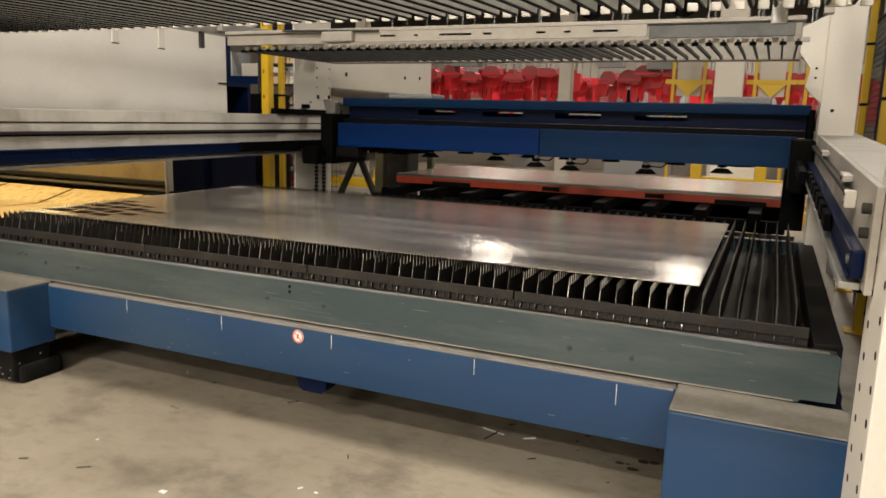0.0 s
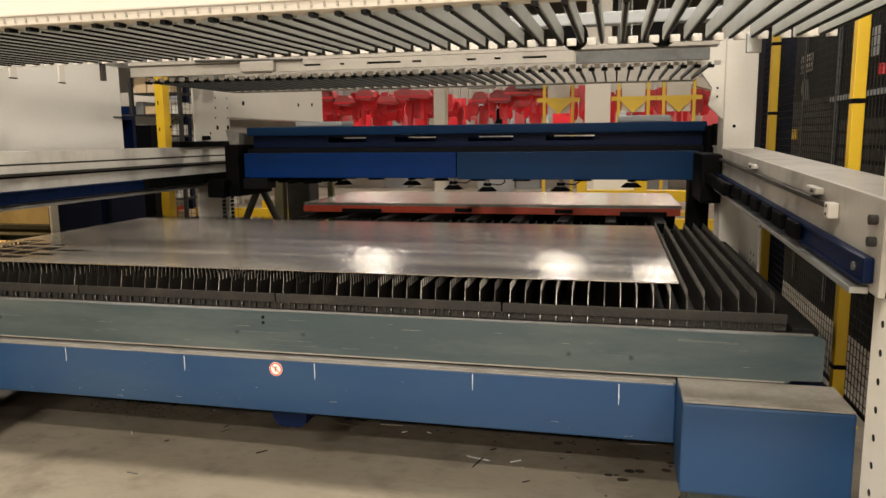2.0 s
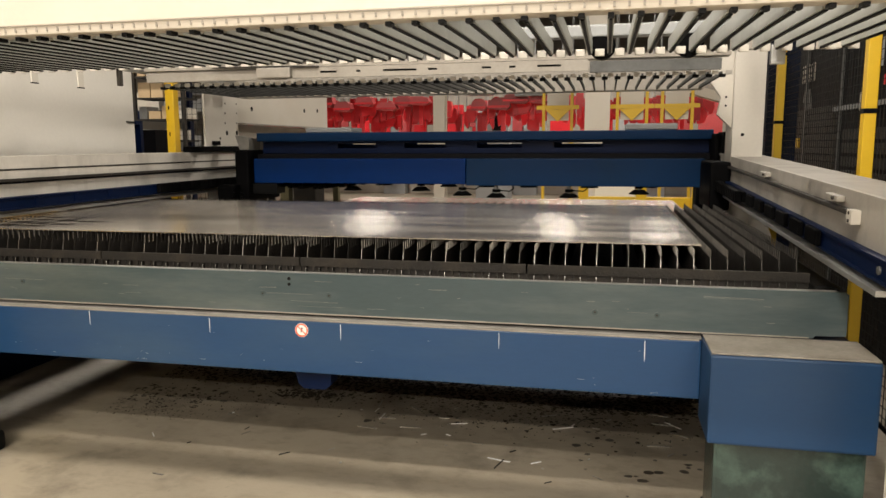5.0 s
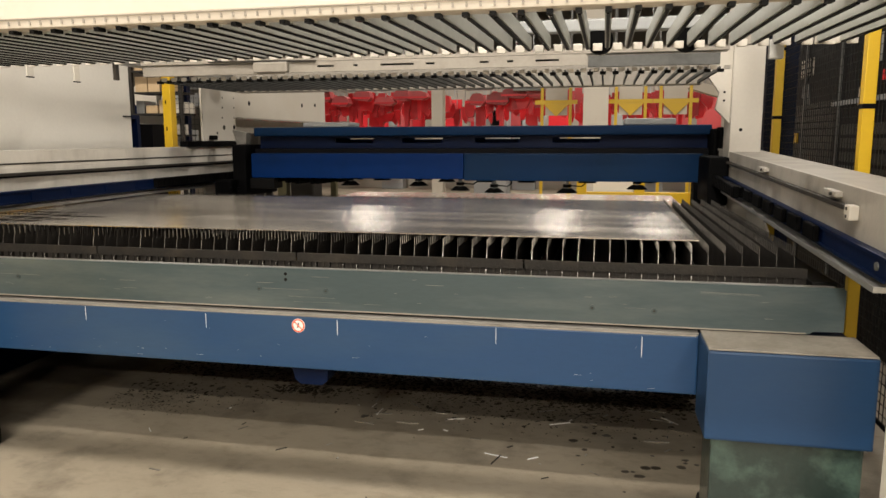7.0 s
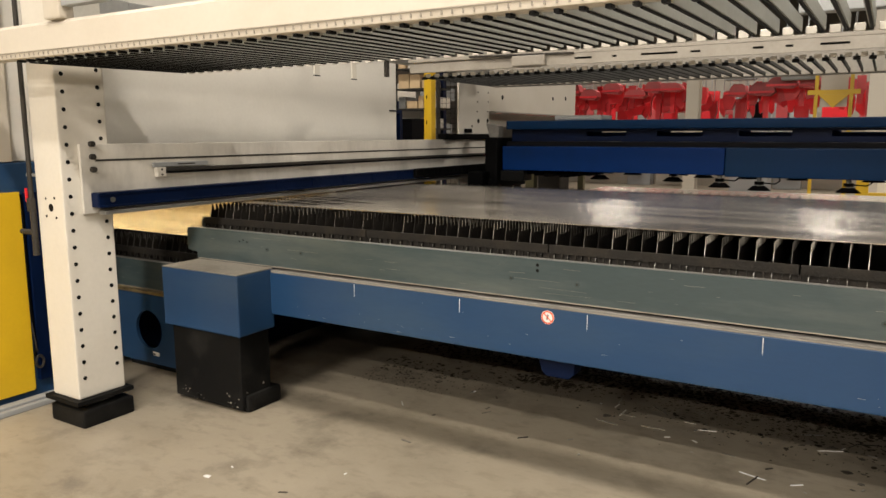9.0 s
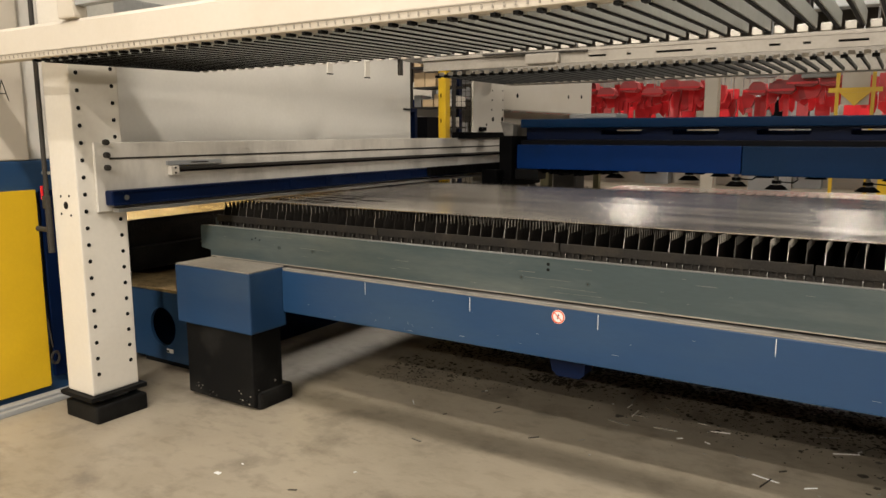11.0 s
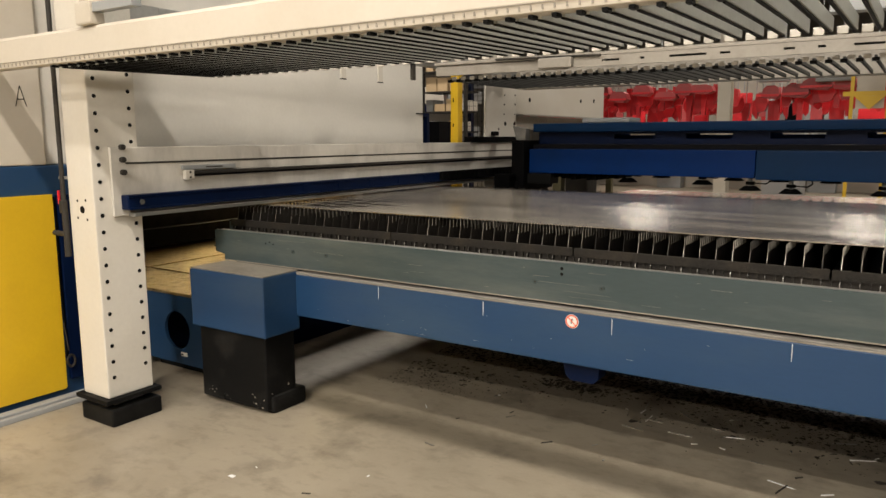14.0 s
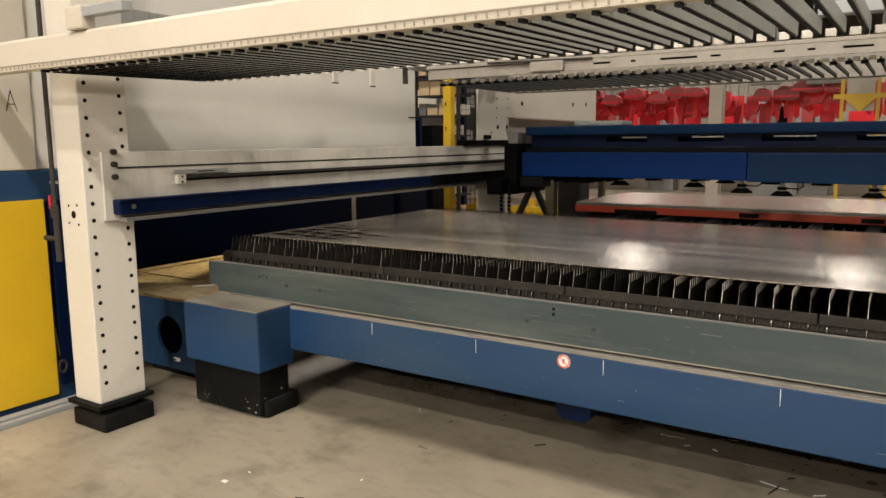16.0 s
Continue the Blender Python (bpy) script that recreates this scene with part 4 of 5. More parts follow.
chain = thing("hanging_chain", -3.42, 6.2, 0.3, "black hanging cable chain", "cable chain")
for x in (-3.44, -3.36):
    first = None
    for k in range(22):
        z = 0.35 + 0.035 * k
        if first is None:
            first = part("chain_link", box(x - 0.012, x + 0.012, 6.19, 6.22, z, z + 0.028, 0.003), RUBBER, chain)
        else:
            alike("chain_link", first, chain, x, PLACE[first].y, PLACE[first].z + 0.035 * k)
solid("grey_cabinet", box(-3.70, -3.42, 8.05, 8.35, 0, 1.30, 0.03), BURNT, "narrow dark steel cabinet", "cabinet")

# ---- the laser machine ----
MX = -5.05
laser = thing("laser_machine", -7.5, 4.4, 0, "navy laser cutting machine housing with an opening for pallets", "machine")
part("front_wall", box(MX - 0.05, MX, 5.98, 7.34, 0, 1.45), NAVY, laser)
part("lintel", box(MX - 0.05, MX, 2.95, 5.98, 1.30, 1.75), NAVY, laser)
part("side_wall", box(-12.2, MX - 0.051, 2.93, 2.98, 0.0, 1.8), NAVY, laser)
part("side_wall", box(-12.2, MX - 0.051, 7.29, 7.34, 0, 1.8), NAVY, laser)
part("roof", box(-12.2, MX - 0.051, 2.981, 7.289, 1.76, 1.80), NAVY, laser)
part("lining", box(-12.1, MX - 0.06, 6.62, 6.66, 0.10, 1.75), INTERIOR, laser, "warm lit inner wall")
part("lining", box(-12.16, -12.11, 2.99, 6.61, 0.1, 1.75), INTERIOR, laser, "warm lit inner wall")
part("lining_sill", box(-12.1, MX - 0.06, 6.50, 6.619, 0.66, 0.70), BURNT, laser, "dark scorched sill")
part("door_jamb", box(MX + 0.001, MX + 0.02, 5.93, 6.02, 0.60, 1.30), WALLPANEL, laser, "pale door jamb")
part("bed_tray", box(-12.0, -4.02, 3.46, 5.60, 0.47, 0.505), GOLD, laser, "warm lit metal tray with scattered scraps")
part("bed_rail", box(-12.0, -4.02, 5.98, 6.12, 0.50, 0.66, 0.01), GREEN, laser, "grey-green pallet guide rail")
part("rail_strip", box(-12.0, -4.02, 5.96, 6.14, 0.661, 0.68, 0.003), BURNT, laser)
part("bed_rail", box(-12.0, -4.63, 3.10, 3.42, 0.44, 0.535, 0.01), GOLD, laser, "worn bare guide rail")
part("bed_frame", box(-12.0, -4.05, 3.5, 6.1, 0.0, 0.40), NAVY, laser)
for k in range(7):
    x0 = -11.4 + 1.02 * k
    part("slag_plate", prism([(3.7, 0.508), (5.5, 0.508), (5.9, 0.62), (5.9, 0.635), (5.5, 0.523), (3.7, 0.514)], "x", x0, x0 + 0.98), GOLD, laser, "scorched tan slag plate")
part("lamp_strip", box(-10.5, -5.4, 6.30, 6.42, 1.70, 1.725), WARM_GLOW, laser, "warm work lamp strip")
wl = bpy.data.lights.new("enclosure_light", "AREA")
wl.shape, wl.size, wl.size_y, wl.energy, wl.color = "RECTANGLE", 5.0, 0.25, 62, (1.0, 0.76, 0.38)
wo = new("enclosure_light", wl)
wo.matrix_world = pose(-7.9, 5.9, 1.68)
for x, y, a in ((-4.66, 3.75, 0.3), (-4.45, 3.62, 1.0), (-4.35, 4.0, 2.0), (-4.8, 4.3, 0.2)):
    c, s = math.cos(a), math.sin(a)
    q = [(x + c * i * 0.09 - s * j * 0.006, y + s * i * 0.09 + c * j * 0.006) for i, j in ((-1, -1), (1, -1), (1, 1), (-1, 1))]
    solid("metal_scrap", prism(q, "z", 0.505, 0.509), CHALK, "thin bright cut-off strip on the machine tray", "scrap", "tray scraps")
bed = thing("machine_bed_end", -4.3, 3.2, 0, "navy machine bed end with a round hole", "machine bed")
bm = bmesh.new()
ring = 28
cx, cz, rr = -4.20, 0.29, 0.125
x0, x1, z0, z1 = -4.62, -3.86, 0.07, 0.525
loops = []
for y in (3.115, 3.135):
    inner, outer = [], []
    for k in range(ring):
        a = 2 * math.pi * (k + 0.5) / ring
        c, s = math.cos(a), math.sin(a)
        reach = min((x1 - cx) / c if c > 0 else (x0 - cx) / c, (z1 - cz) / s if s > 0 else (z0 - cz) / s)
        inner.append(bm.verts.new((cx + rr * c, y, cz + rr * s)))
        outer.append(bm.verts.new((cx + c * reach, y, cz + s * reach)))
    loops.append((inner, outer))
(ia, oa), (ib, ob_) = loops
for k in range(ring):
    n = (k + 1) % ring
    bm.faces.new((ia[k], oa[k], oa[n], ia[n])); bm.faces.new((ib[n], ob_[n], ob_[k], ib[k]))
    bm.faces.new((ia[n], ib[n], ib[k], ia[k])); bm.faces.new((oa[k], ob_[k], ob_[n], oa[n]))
bmesh.ops.recalc_face_normals(bm, faces=bm.faces)
part("face_plate", bm, BLUE, bed)
part("back_plate", box(x0, x1, 3.40, 3.42, z0, z1), NAVY, bed)
part("top_plate", box(x0, x1, 3.10, 3.42, 0.526, 0.545, 0.004), GOLD, bed, "worn bare metal top plate")
part("skid", box(x0 + 0.1, x1 - 0.1, 3.2, 3.38, 0, 0.069), BLACK, bed)
plate = part("type_plate", box(-4.17, -4.11, 3.111, 3.1145, 0.125, 0.15), DECAL_WHITE, bed, "small white type plate with unreadable bars")
part("bar", box(-4.165, -4.145, 3.109, 3.1108, 0.13, 0.14), BLACK, plate)
door = thing("machine_door", MX, 4.4, 0.7, "dark navy sliding machine door", "door")
part("leaf", box(MX + 0.022, MX + 0.05, 2.97, 5.92, 0.60, 1.40, 0.004), NAVY, door)
part("stiffener", box(MX + 0.051, MX + 0.065, 2.97, 5.92, 1.22, 1.30, 0.003), NAVY, door)
part("lower_edge", box(MX + 0.051, MX + 0.06, 2.97, 5.92, 0.60, 0.63, 0.002), DARK, door)

# control housing beside the post
house = thing("control_housing", -4.8, 1.8, 0, "blue machine housing with a yellow door panel", "machine housing")
part("body", box(-5.6, -4.42, 0.2, 2.62, 0.0, 1.37, 0.01), BLUE, house)
part("side_rib", box(-4.419, -4.39, 2.505, 2.615, 0.10, 1.20, 0.006), NAVY, house)
part("yellow_door", prism([(0.5, 0.05), (2.47, 0.05), (2.48, 0.06), (2.485, 1.205), (0.5, 1.205)], "x", -4.419, -4.40), YELLOW, house, "bright yellow sheet steel door")
part("door_edge", cable([(-4.398, 2.488, 1.19), (-4.398, 2.495, 1.05), (-4.398, 2.488, 0.7), (-4.398, 2.496, 0.35), (-4.398, 2.49, 0.2)], 0.006), RUBBER, house)
tower = thing("white_tower", -4.9, 1.7, 1.37, "cream painted machine tower marked with the letter A", "machine tower")
part("body", box(-5.6, -4.42, 0.2, 2.48, 1.372, 3.6, 0.01), CREAM, tower)
part("grey_side", box(-5.6, -4.47, 2.485, 2.66, 1.372, 3.6, 0.01), WALLPANEL, tower)
fc = bpy.data.curves.new("letter", "FONT")
fc.offset = -0.006
fc.body, fc.size, fc.extrude, fc.align_x, fc.align_y = "A", 0.20, 0.0008, "CENTER", "CENTER"
lo = new("letter", fc)
dg = bpy.context.evaluated_depsgraph_get()
me = bpy.data.meshes.new_from_object(lo.evaluated_get(dg))
bpy.data.objects.remove(lo)
me.materials.append(DARK)
letter = new("letter", me)
letter.parent = tower
letter.matrix_local = Matrix.Translation(Vector((-4.4185, 2.365, 1.745)) - PLACE[tower]) @ pose(0, 0, 0, 90, 0, 90) @ Matrix.Diagonal((0.54, 0.9, 1, 1))
pipe = thing("air_pipe", -4.02, 2.36, 1.0, "thin dark air pipe with a valve beside the post", "pipe")
part("riser", tube((-4.008, 2.33, 1.02), (-4.005, 2.33, 3.4), 0.012), BURNT, pipe)
part("valve", box(-4.03, -3.993, 2.312, 2.343, 1.13, 1.20, 0.008), BURNT, pipe)
part("lever", box(-4.038, -4.031, 2.315, 2.325, 1.18, 1.25), RED, pipe, "red valve lever")
part("outlet", tube((-4.12, 2.33, 1.02), (-3.998, 2.33, 1.02), 0.014), BURNT, pipe)
part("drop", tube((-4.005, 2.33, 0.90), (-4.005, 2.33, 1.14), 0.016), BURNT, pipe)
part("clip", box(-4.05, -3.98, 2.335, 2.344, 1.31, 1.325), STEEL, pipe)
coil = thing("cable_coil", -4.36, 2.5, 0.2, "small grey coil of cable hanging on the housing", "cable")
for r in (0.020, 0.026):
    part("loop", cable([(-4.37, 2.50 + r * math.sin(a), 0.22 + 1.5 * r * math.cos(a)) for a in [2 * math.pi * k / 16 for k in range(17)]], 0.004), BURNT, coil)
part("lead", cable([(-4.39, 2.50, 0.28), (-4.385, 2.49, 0.36), (-4.385, 2.48, 0.45)], 0.004), BURNT, coil)
duct = thing("floor_cable_duct", -4.25, 1.7, 0, "grey cable duct along the floor", "cable duct")
for k in range(3):
    part("strip", box(-4.37 + 0.05 * k, -4.335 + 0.05 * k, -1.5, 2.65, 0, 0.03 + 0.008 * (k == 1), 0.006), GREY, duct)

tape = thing("chain_barrier", -3.5, 1.6, 0, "yellow plastic chain lying on the floor", "chain")
loopm = None
for k in range(9):
    p = (-3.62 + 0.03 * k, 1.70 - 0.035 * k)
    if loopm is None:
        loopm = part("chain_link", box(p[0] - 0.018, p[0] + 0.018, p[1] - 0.008, p[1] + 0.008, 0.0, 0.012, 0.004), YELLOW, tape)
    else:
        alike("chain_link", loopm, tape, p[0], p[1], 0.006)

# ---- fences ----
def fence(name, x0, y0, x1, y1, posts, z1, label, cell=0.05, fine=True):
    t = thing(name, (x0 + x1) / 2, (y0 + y1) / 2, 0, label, "fence", "safety fences")
    d = Vector((x1 - x0, y1 - y0, 0)); L = d.length; u = d / L
    for s in posts:
        p = Vector((x0, y0, 0)) + u * s
        q = part("post", box(p.x - 0.03, p.x + 0.03, p.y - 0.03, p.y + 0.03, 0.012, 2.6, 0.006), YELLOW, t)
        part("foot", box(p.x - 0.09, p.x + 0.09, p.y - 0.09, p.y + 0.09, 0, 0.0115), YELLOW, q)
        for zz in (0.3, 1.25, 1.68, 2.2):
            part("clamp", box(p.x - 0.034, p.x + 0.034, p.y - 0.034, p.y + 0.034, zz, zz + 0.025, 0.004), DARK, q)
    w = 0.0017
    shift = 0.038 if abs(u.x) < 0.1 else 0.0
    bm = bmesh.new()
    n = int(L / cell)
    verts, faces = [], []
    def bar(a, b, half):
        k = len(verts)
        for p in (a, b):
            for dx, dz in ((-1, -1), (1, -1), (1, 1), (-1, 1)):
                side = Vector((-u.y, u.x, 0)) * half * dx
                along = (Vector((0, 0, 1)) if abs(b.z - a.z) < 0.01 else u) * half * dz
                verts.append(p + side + along)
        for q in ((0, 1, 5, 4), (1, 2, 6, 5), (2, 3, 7, 6), (3, 0, 4, 7)):
            faces.append([k + i for i in q])
    for k in range(n + 1):
        p = Vector((x0 + shift, y0, 0)) + u * cell * k
        bar(p + Vector((0, 0, 0.15)), p + Vector((0, 0, z1)), w)
    for k in range(int((z1 - 0.15) / cell) + 1):
        z = 0.15 + cell * k
        bar(Vector((x0 + shift, y0, z)), Vector((x1 + shift, y1, z)), w)
    me = bpy.data.meshes.new("wire_mesh"); me.from_pydata(verts, [], faces); me.materials.append(WIRE)
    o = new("wire_mesh", me); o.parent = t; o.location = -PLACE[t]
    tagged(o, "dark welded wire mesh", kind="stuff")
    part("top_rail", tube((x0 + shift, y0, z1), (x1 + shift, y1, z1), 0.012), DARK, t)
    part("bottom_rail", tube((x0 + shift, y0, 0.15), (x1 + shift, y1, 0.15), 0.012), DARK, t)
    return t


fence("safety_fence", 1.14, 2.7, 1.14, 8.6, (0.0, 1.70, 3.75, 5.3), 2.4, "dark wire mesh safety fence with yellow posts")
fence("safety_fence", -5.08, 7.9, -4.2, 7.9, (0.0,), 2.4, "dark wire mesh safety fence with a yellow post", 0.06)
rackm = thing("dark_machine", 2.0, 6.0, 0, "dark grey machine with ribbed panels behind the fence", "machine")
part("body", box(1.75, 3.2, 3.2, 9.0, 0, 2.9), DARK, rackm)
for k in range(7):
    part("rib_panel", box(1.735, 1.749, 4.7, 6.9, 0.9 + 0.11 * k, 0.98 + 0.11 * k, 0.004), BURNT, rackm)
for k in range(5):
    part("grille", box(1.738, 1.7495, 3.4 + 0.22 * k, 3.55 + 0.22 * k, 1.55, 2.35, 0.004), BURNT, rackm, "dull ventilation grille")
for y in (3.3, 4.6, 7.0, 8.1):
    part("frame_strip", box(1.728, 1.7495, y, y + 0.035, 0.1, 2.85, 0.003), REARTINE, rackm, "thin grey frame strip")
part("upper_panel", box(1.73, 1.749, 4.2, 7.2, 1.8, 1.84), GREY, rackm)
for y, z in ((5.2, 2.05), (6.1, 2.08), (4.6, 2.3)):
    part("vent_plate", box(1.742, 1.7495, y, y + 0.16, z, z + 0.2), GREY, rackm)
pane = part("lit_window", box(1.738, 1.7495, 7.9, 8.36, 2.12, 2.29, 0.003), CREAM, rackm, "small pale barred window")
for k in range(6):
    part("bar", box(1.732, 1.7375, 7.93 + 0.08 * k, 7.945 + 0.08 * k, 2.12, 2.29), DARK, pane)
for k in range(3):
    part("bar", box(1.732, 1.7375, 7.9, 8.36, 2.15 + 0.05 * k, 2.158 + 0.05 * k), DARK, pane)
part("pale_guard", prism([(7.92, 1.85), (8.02, 2.05), (8.22, 2.05), (8.26, 1.94), (8.1, 1.85)], "x", 1.74, 1.7495), REARTINE, rackm, "dull pale guard plate")
for y0, z0, z1 in ((6.45, 2.03, 2.17), (6.52, 1.78, 1.92), (5.15, 1.85, 2.0)):
    part("light_slit", box(1.742, 1.7495, y0, y0 + 0.03, z0, z1), CREAM, rackm, "narrow pale slit")
for k in range(9):
    part("shutter_slat", box(1.736, 1.7495, 7.1, 8.85, 1.31 + 0.062 * k, 1.36 + 0.062 * k, 0.005), BURNT, rackm, "dull dark shutter slat")
part("red_lamp", tube((1.72, 5.9, 1.93), (1.72, 5.9, 2.0), 0.03), RED, rackm)
part("navy_column", box(1.2, 1.45, 7.2, 7.5, 0, 2.9), NAVY, rackm, "navy steel column")
part("yellow_tag", box(1.72, 1.7345, 8.25, 8.55, 1.48, 1.58), YELLOW, rackm)

# ---- far side of the hall ----
def column(x, y, w, label):
    t = thing("building_column", x, y, 0, label, "column", "building columns")
    part("web", box(x - 0.012, x + 0.012, y - w, y + w, 0, 7.6), CREAM, t)
    for s in (-1, 1):
        part("flange", box(x - w, x + w, y + s * w - 0.012, y + s * w + 0.012, 0, 7.6, 0.003), CREAM, t)


column(-3.85, 16.5, 0.13, "cream painted steel building column")
column(-0.35, 14.0, 0.22, "cream painted steel building column")
column(-9.0, 16.5, 0.13, "cream painted steel building column")
random.seed(21)
line = thing("paint_line_conveyor", -4.2, 18, 2.8, "grey overhead conveyor track of the paint line", "conveyor")
part("track", box(-12, 3.2, 17.95, 18.05, 2.95, 3.05), GREY, line)
for k in range(8):
    part("drop_rod", tube((-11 + 2 * k, 18, 3.05), (-11 + 2 * k, 18, 7.6), 0.02), GREY, line)


def red_part(x, y, z):
    t = thing("hanging_red_part", x, y, z, "glossy red painted sheet steel part hanging from the conveyor", "painted part", "hanging red parts")
    w, h, d = random.uniform(0.08, 0.32), random.uniform(0.25, 0.58), random.uniform(0.08, 0.22)
    kind = random.random()
    if kind < 0.4:
        o = [(x - w / 2, z), (x + w / 2, z), (x + w / 2, z - h), (x + w / 4, z - h - 0.08), (x - w / 2, z - h + 0.06)]
    elif kind < 0.7:
        o = [(x - w / 2, z), (x + w / 2, z), (x + w / 2, z - 0.28), (x + 0.05, z - 0.36), (x + 0.04, z - h - 0.2), (x - 0.05, z - h - 0.2), (x - 0.06, z - 0.36), (x - w / 2, z - 0.24)]
    else:
        o = [(x - w / 2, z), (x + w / 2, z - 0.05), (x + w * 0.6, z - 0.25), (x + w / 3, z - 0.42), (x - w / 3, z - 0.45), (x - w * 0.6, z - 0.2)]
    part("panel", prism(o, "y", y - d / 2, y + d / 2), RED, t)
    part("hook", tube((x, y, z - 0.12), (x, y, 2.96), 0.01), GREY, t)
    if random.random() < 0.5:
        part("flange", box(x - w / 2, x + w / 2, y - d / 2 - 0.03, y - d / 2 - 0.001, z - 0.08, z - 0.02, 0.004), RED, t)


x = -9.5
while x < 2.2:
    if not (-3.2 > x > -3.9):
        red_part(x, 18 + random.uniform(-0.045, 0.045), random.uniform(2.55, 2.72))
    x += random.uniform(0.10, 0.20)
x = -9.4
while x < 2.2:
    red_part(x, 19.3 + random.uniform(-0.045, 0.045), random.uniform(2.30, 2.62))
    x += random.uniform(0.12, 0.26)
part("track", box(-12, 3.2, 19.25, 19.35, 2.95, 3.05), GREY, line)


def red_pod(x, y, z, w, h):
    """A broad folded hood with a bright rim, hung by a rod."""
    t = thing("hanging_red_hood", x, y, z, "broad folded dull red steel hood hanging from the conveyor", "painted part", "hanging red hoods")
    o = [(x - w * 0.5, z - h * 0.35), (x - w * 0.44, z + h * 0.2), (x - w * 0.25, z + h * 0.5), (x + w * 0.22, z + h * 0.5), (x + w * 0.42, z + h * 0.3), (x + w * 0.5, z - h * 0.2), (x + w * 0.3, z - h * 0.5), (x - w * 0.2, z - h * 0.42)]
    part("hood", prism(o, "y", y - 0.14, y + 0.14), DULLRED, t)
    part("rim", box(x - w * 0.5, x + w * 0.46, y - 0.17, y - 0.141, z - h * 0.30, z - h * 0.12), RED, t)
    part("hook", tube((x, y, z + h * 0.4), (x, y, 2.96), 0.01), GREY, t)


part("track", box(-12, 3.2, 17.45, 17.55, 2.95, 3.05), GREY, line)
for x0, x1, z0 in ((-3.35, -2.75, 2.66), (-2.25, -1.55, 2.62), (-6.9, -6.2, 2.70)):
    part("drip_pan", box(x0, x1, 17.1, 17.4, z0, 2.86, 0.01), GREY, line, "grey sheet steel drip pan")
    part("pan_arm", box((x0 + x1) / 2 - 0.02, (x0 + x1) / 2 + 0.02, 17.2, 17.5, 2.86, 2.951), GREY, line)
x = -8.6
while x < -0.9:
    if not (-4.15 < x < -3.55):
        red_pod(x, 17.5 + random.uniform(-0.04, 0.04), random.uniform(2.44, 2.62), random.uniform(0.34, 0.62), random.uniform(0.20, 0.30))
    x += random.uniform(0.34, 0.62)
x = -10.2
while x < 2.6:
    w, h = random.uniform(0.3, 0.7), random.uniform(0.55, 1.1)
    t = thing("racked_red_panel", x, 21.2, 2.6, "tall red painted steel panel on the drying line", "painted part", "racked red panels")
    part("panel", box(x - w / 2, x + w / 2, 21.15, 21.22, 2.66 - h, 2.66, 0.01), random.choice([RED, DULLRED, DULLRED, GREY]), t)
    part("hook", tube((x, 21.18, 2.64), (x, 21.18, 7.6), 0.012), GREY, t)
    x += w + random.uniform(0.05, 0.28)
washer_box = thing("parts_washer", -3.2, 20.2, 0, "grey steel parts washer with a dark hatch", "machine")
part("body", box(-3.66, -2.75, 20.0, 20.8, 0, 2.42, 0.03), GREY, washer_box)
part("hatch", box(-3.2, -2.85, 19.985, 19.999, 1.9, 2.3, 0.01), DARK, washer_box)
shed = thing("paint_booth", -5.0, 23.0, 0, "pale paint booth wall with red curtain panels", "booth")
part("wall", box(-11, 4, 22.9, 23.0, 0, 4.2), HALLWALL, shed)
for k in range(9):
    xx = -10.9 + 0.95 * k
    part("curtain", box(xx, xx + random.uniform(0.15, 0.4), 22.8, 22.85, 1.9, random.uniform(2.2, 2.7)), RED, shed, "red curtain panel")
for xx in (-7.0, -2.9, 0.8):
    part("grey_box", box(xx, xx + 0.7, 22.3, 22.7, 0.0, 2.3, 0.02), GREY, shed, "grey equipment cabinet")


def yellow_jig(x, y):
    t = thing("yellow_lifting_jig", x, y, 0, "yellow tubular steel jig with a grey panel", "jig", "yellow jigs")
    for dx in (-0.28, 0.28):
        part("upright", box(x + dx - 0.03, x + dx + 0.03, y - 0.03, y + 0.03, 0, 2.85, 0.004), YELLOW, t)
    part("crossbar", box(x - 0.42, x + 0.42, y - 0.04, y - 0.031, 2.22, 2.30), YELLOW, t)
    part("gusset", prism([(x - 0.25, 2.219), (x + 0.25, 2.219), (x, 1.98)], "y", y - 0.03, y + 0.0), YELLOW, t)
    part("panel", box(x - 0.22, x + 0.22, y + 0.031, y + 0.05, 2.0, 2.8), CREAM, t, "pale grey panel")
    part("base", box(x - 0.45, x + 0.45, y - 0.3, y + 0.3, 0, 0.06), YELLOW, t)


for x, y in ((-1.15, 15.3), (0.30, 15.3), (1.15, 15.3)):
    yellow_jig(x, y)
rail_y = thing("yellow_guard_rail", 0.6, 11.0, 0, "low yellow guard rail on the floor", "guard rail")
part("upper_rail", box(-0.55, 2.2, 10.9, 11.0, 0.62, 0.78, 0.01), YELLOW, rail_y)
part("lower_rail", box(-0.55, 2.2, 10.9, 11.0, 0.22, 0.38, 0.01), YELLOW, rail_y)
for x in (-0.55, 0.25, 1.0, 2.0):
    part("post", box(x, x + 0.14, 10.8, 10.899, 0, 0.95, 0.008), YELLOW, rail_y)
part("grey_panel", box(-0.32, 0.24, 11.05, 11.1, 0.05, 0.92), WALLPANEL, rail_y, "pale grey panel")
low = thing("low_yellow_rail", -5.2, 10.5, 0, "low yellow floor rail behind the trestle", "guard rail")
part("rail", box(-6.4, -4.2, 10.45, 10.55, 0.36, 0.50, 0.01), YELLOW, low)
for x in (-6.3, -5.3, -4.35):
    part("post", box(x, x + 0.09, 10.56, 10.65, 0, 0.62, 0.006), YELLOW, low)
conv = thing("white_duct", 1.0, 17, 2.6, "sloping white sheet metal duct", "duct")
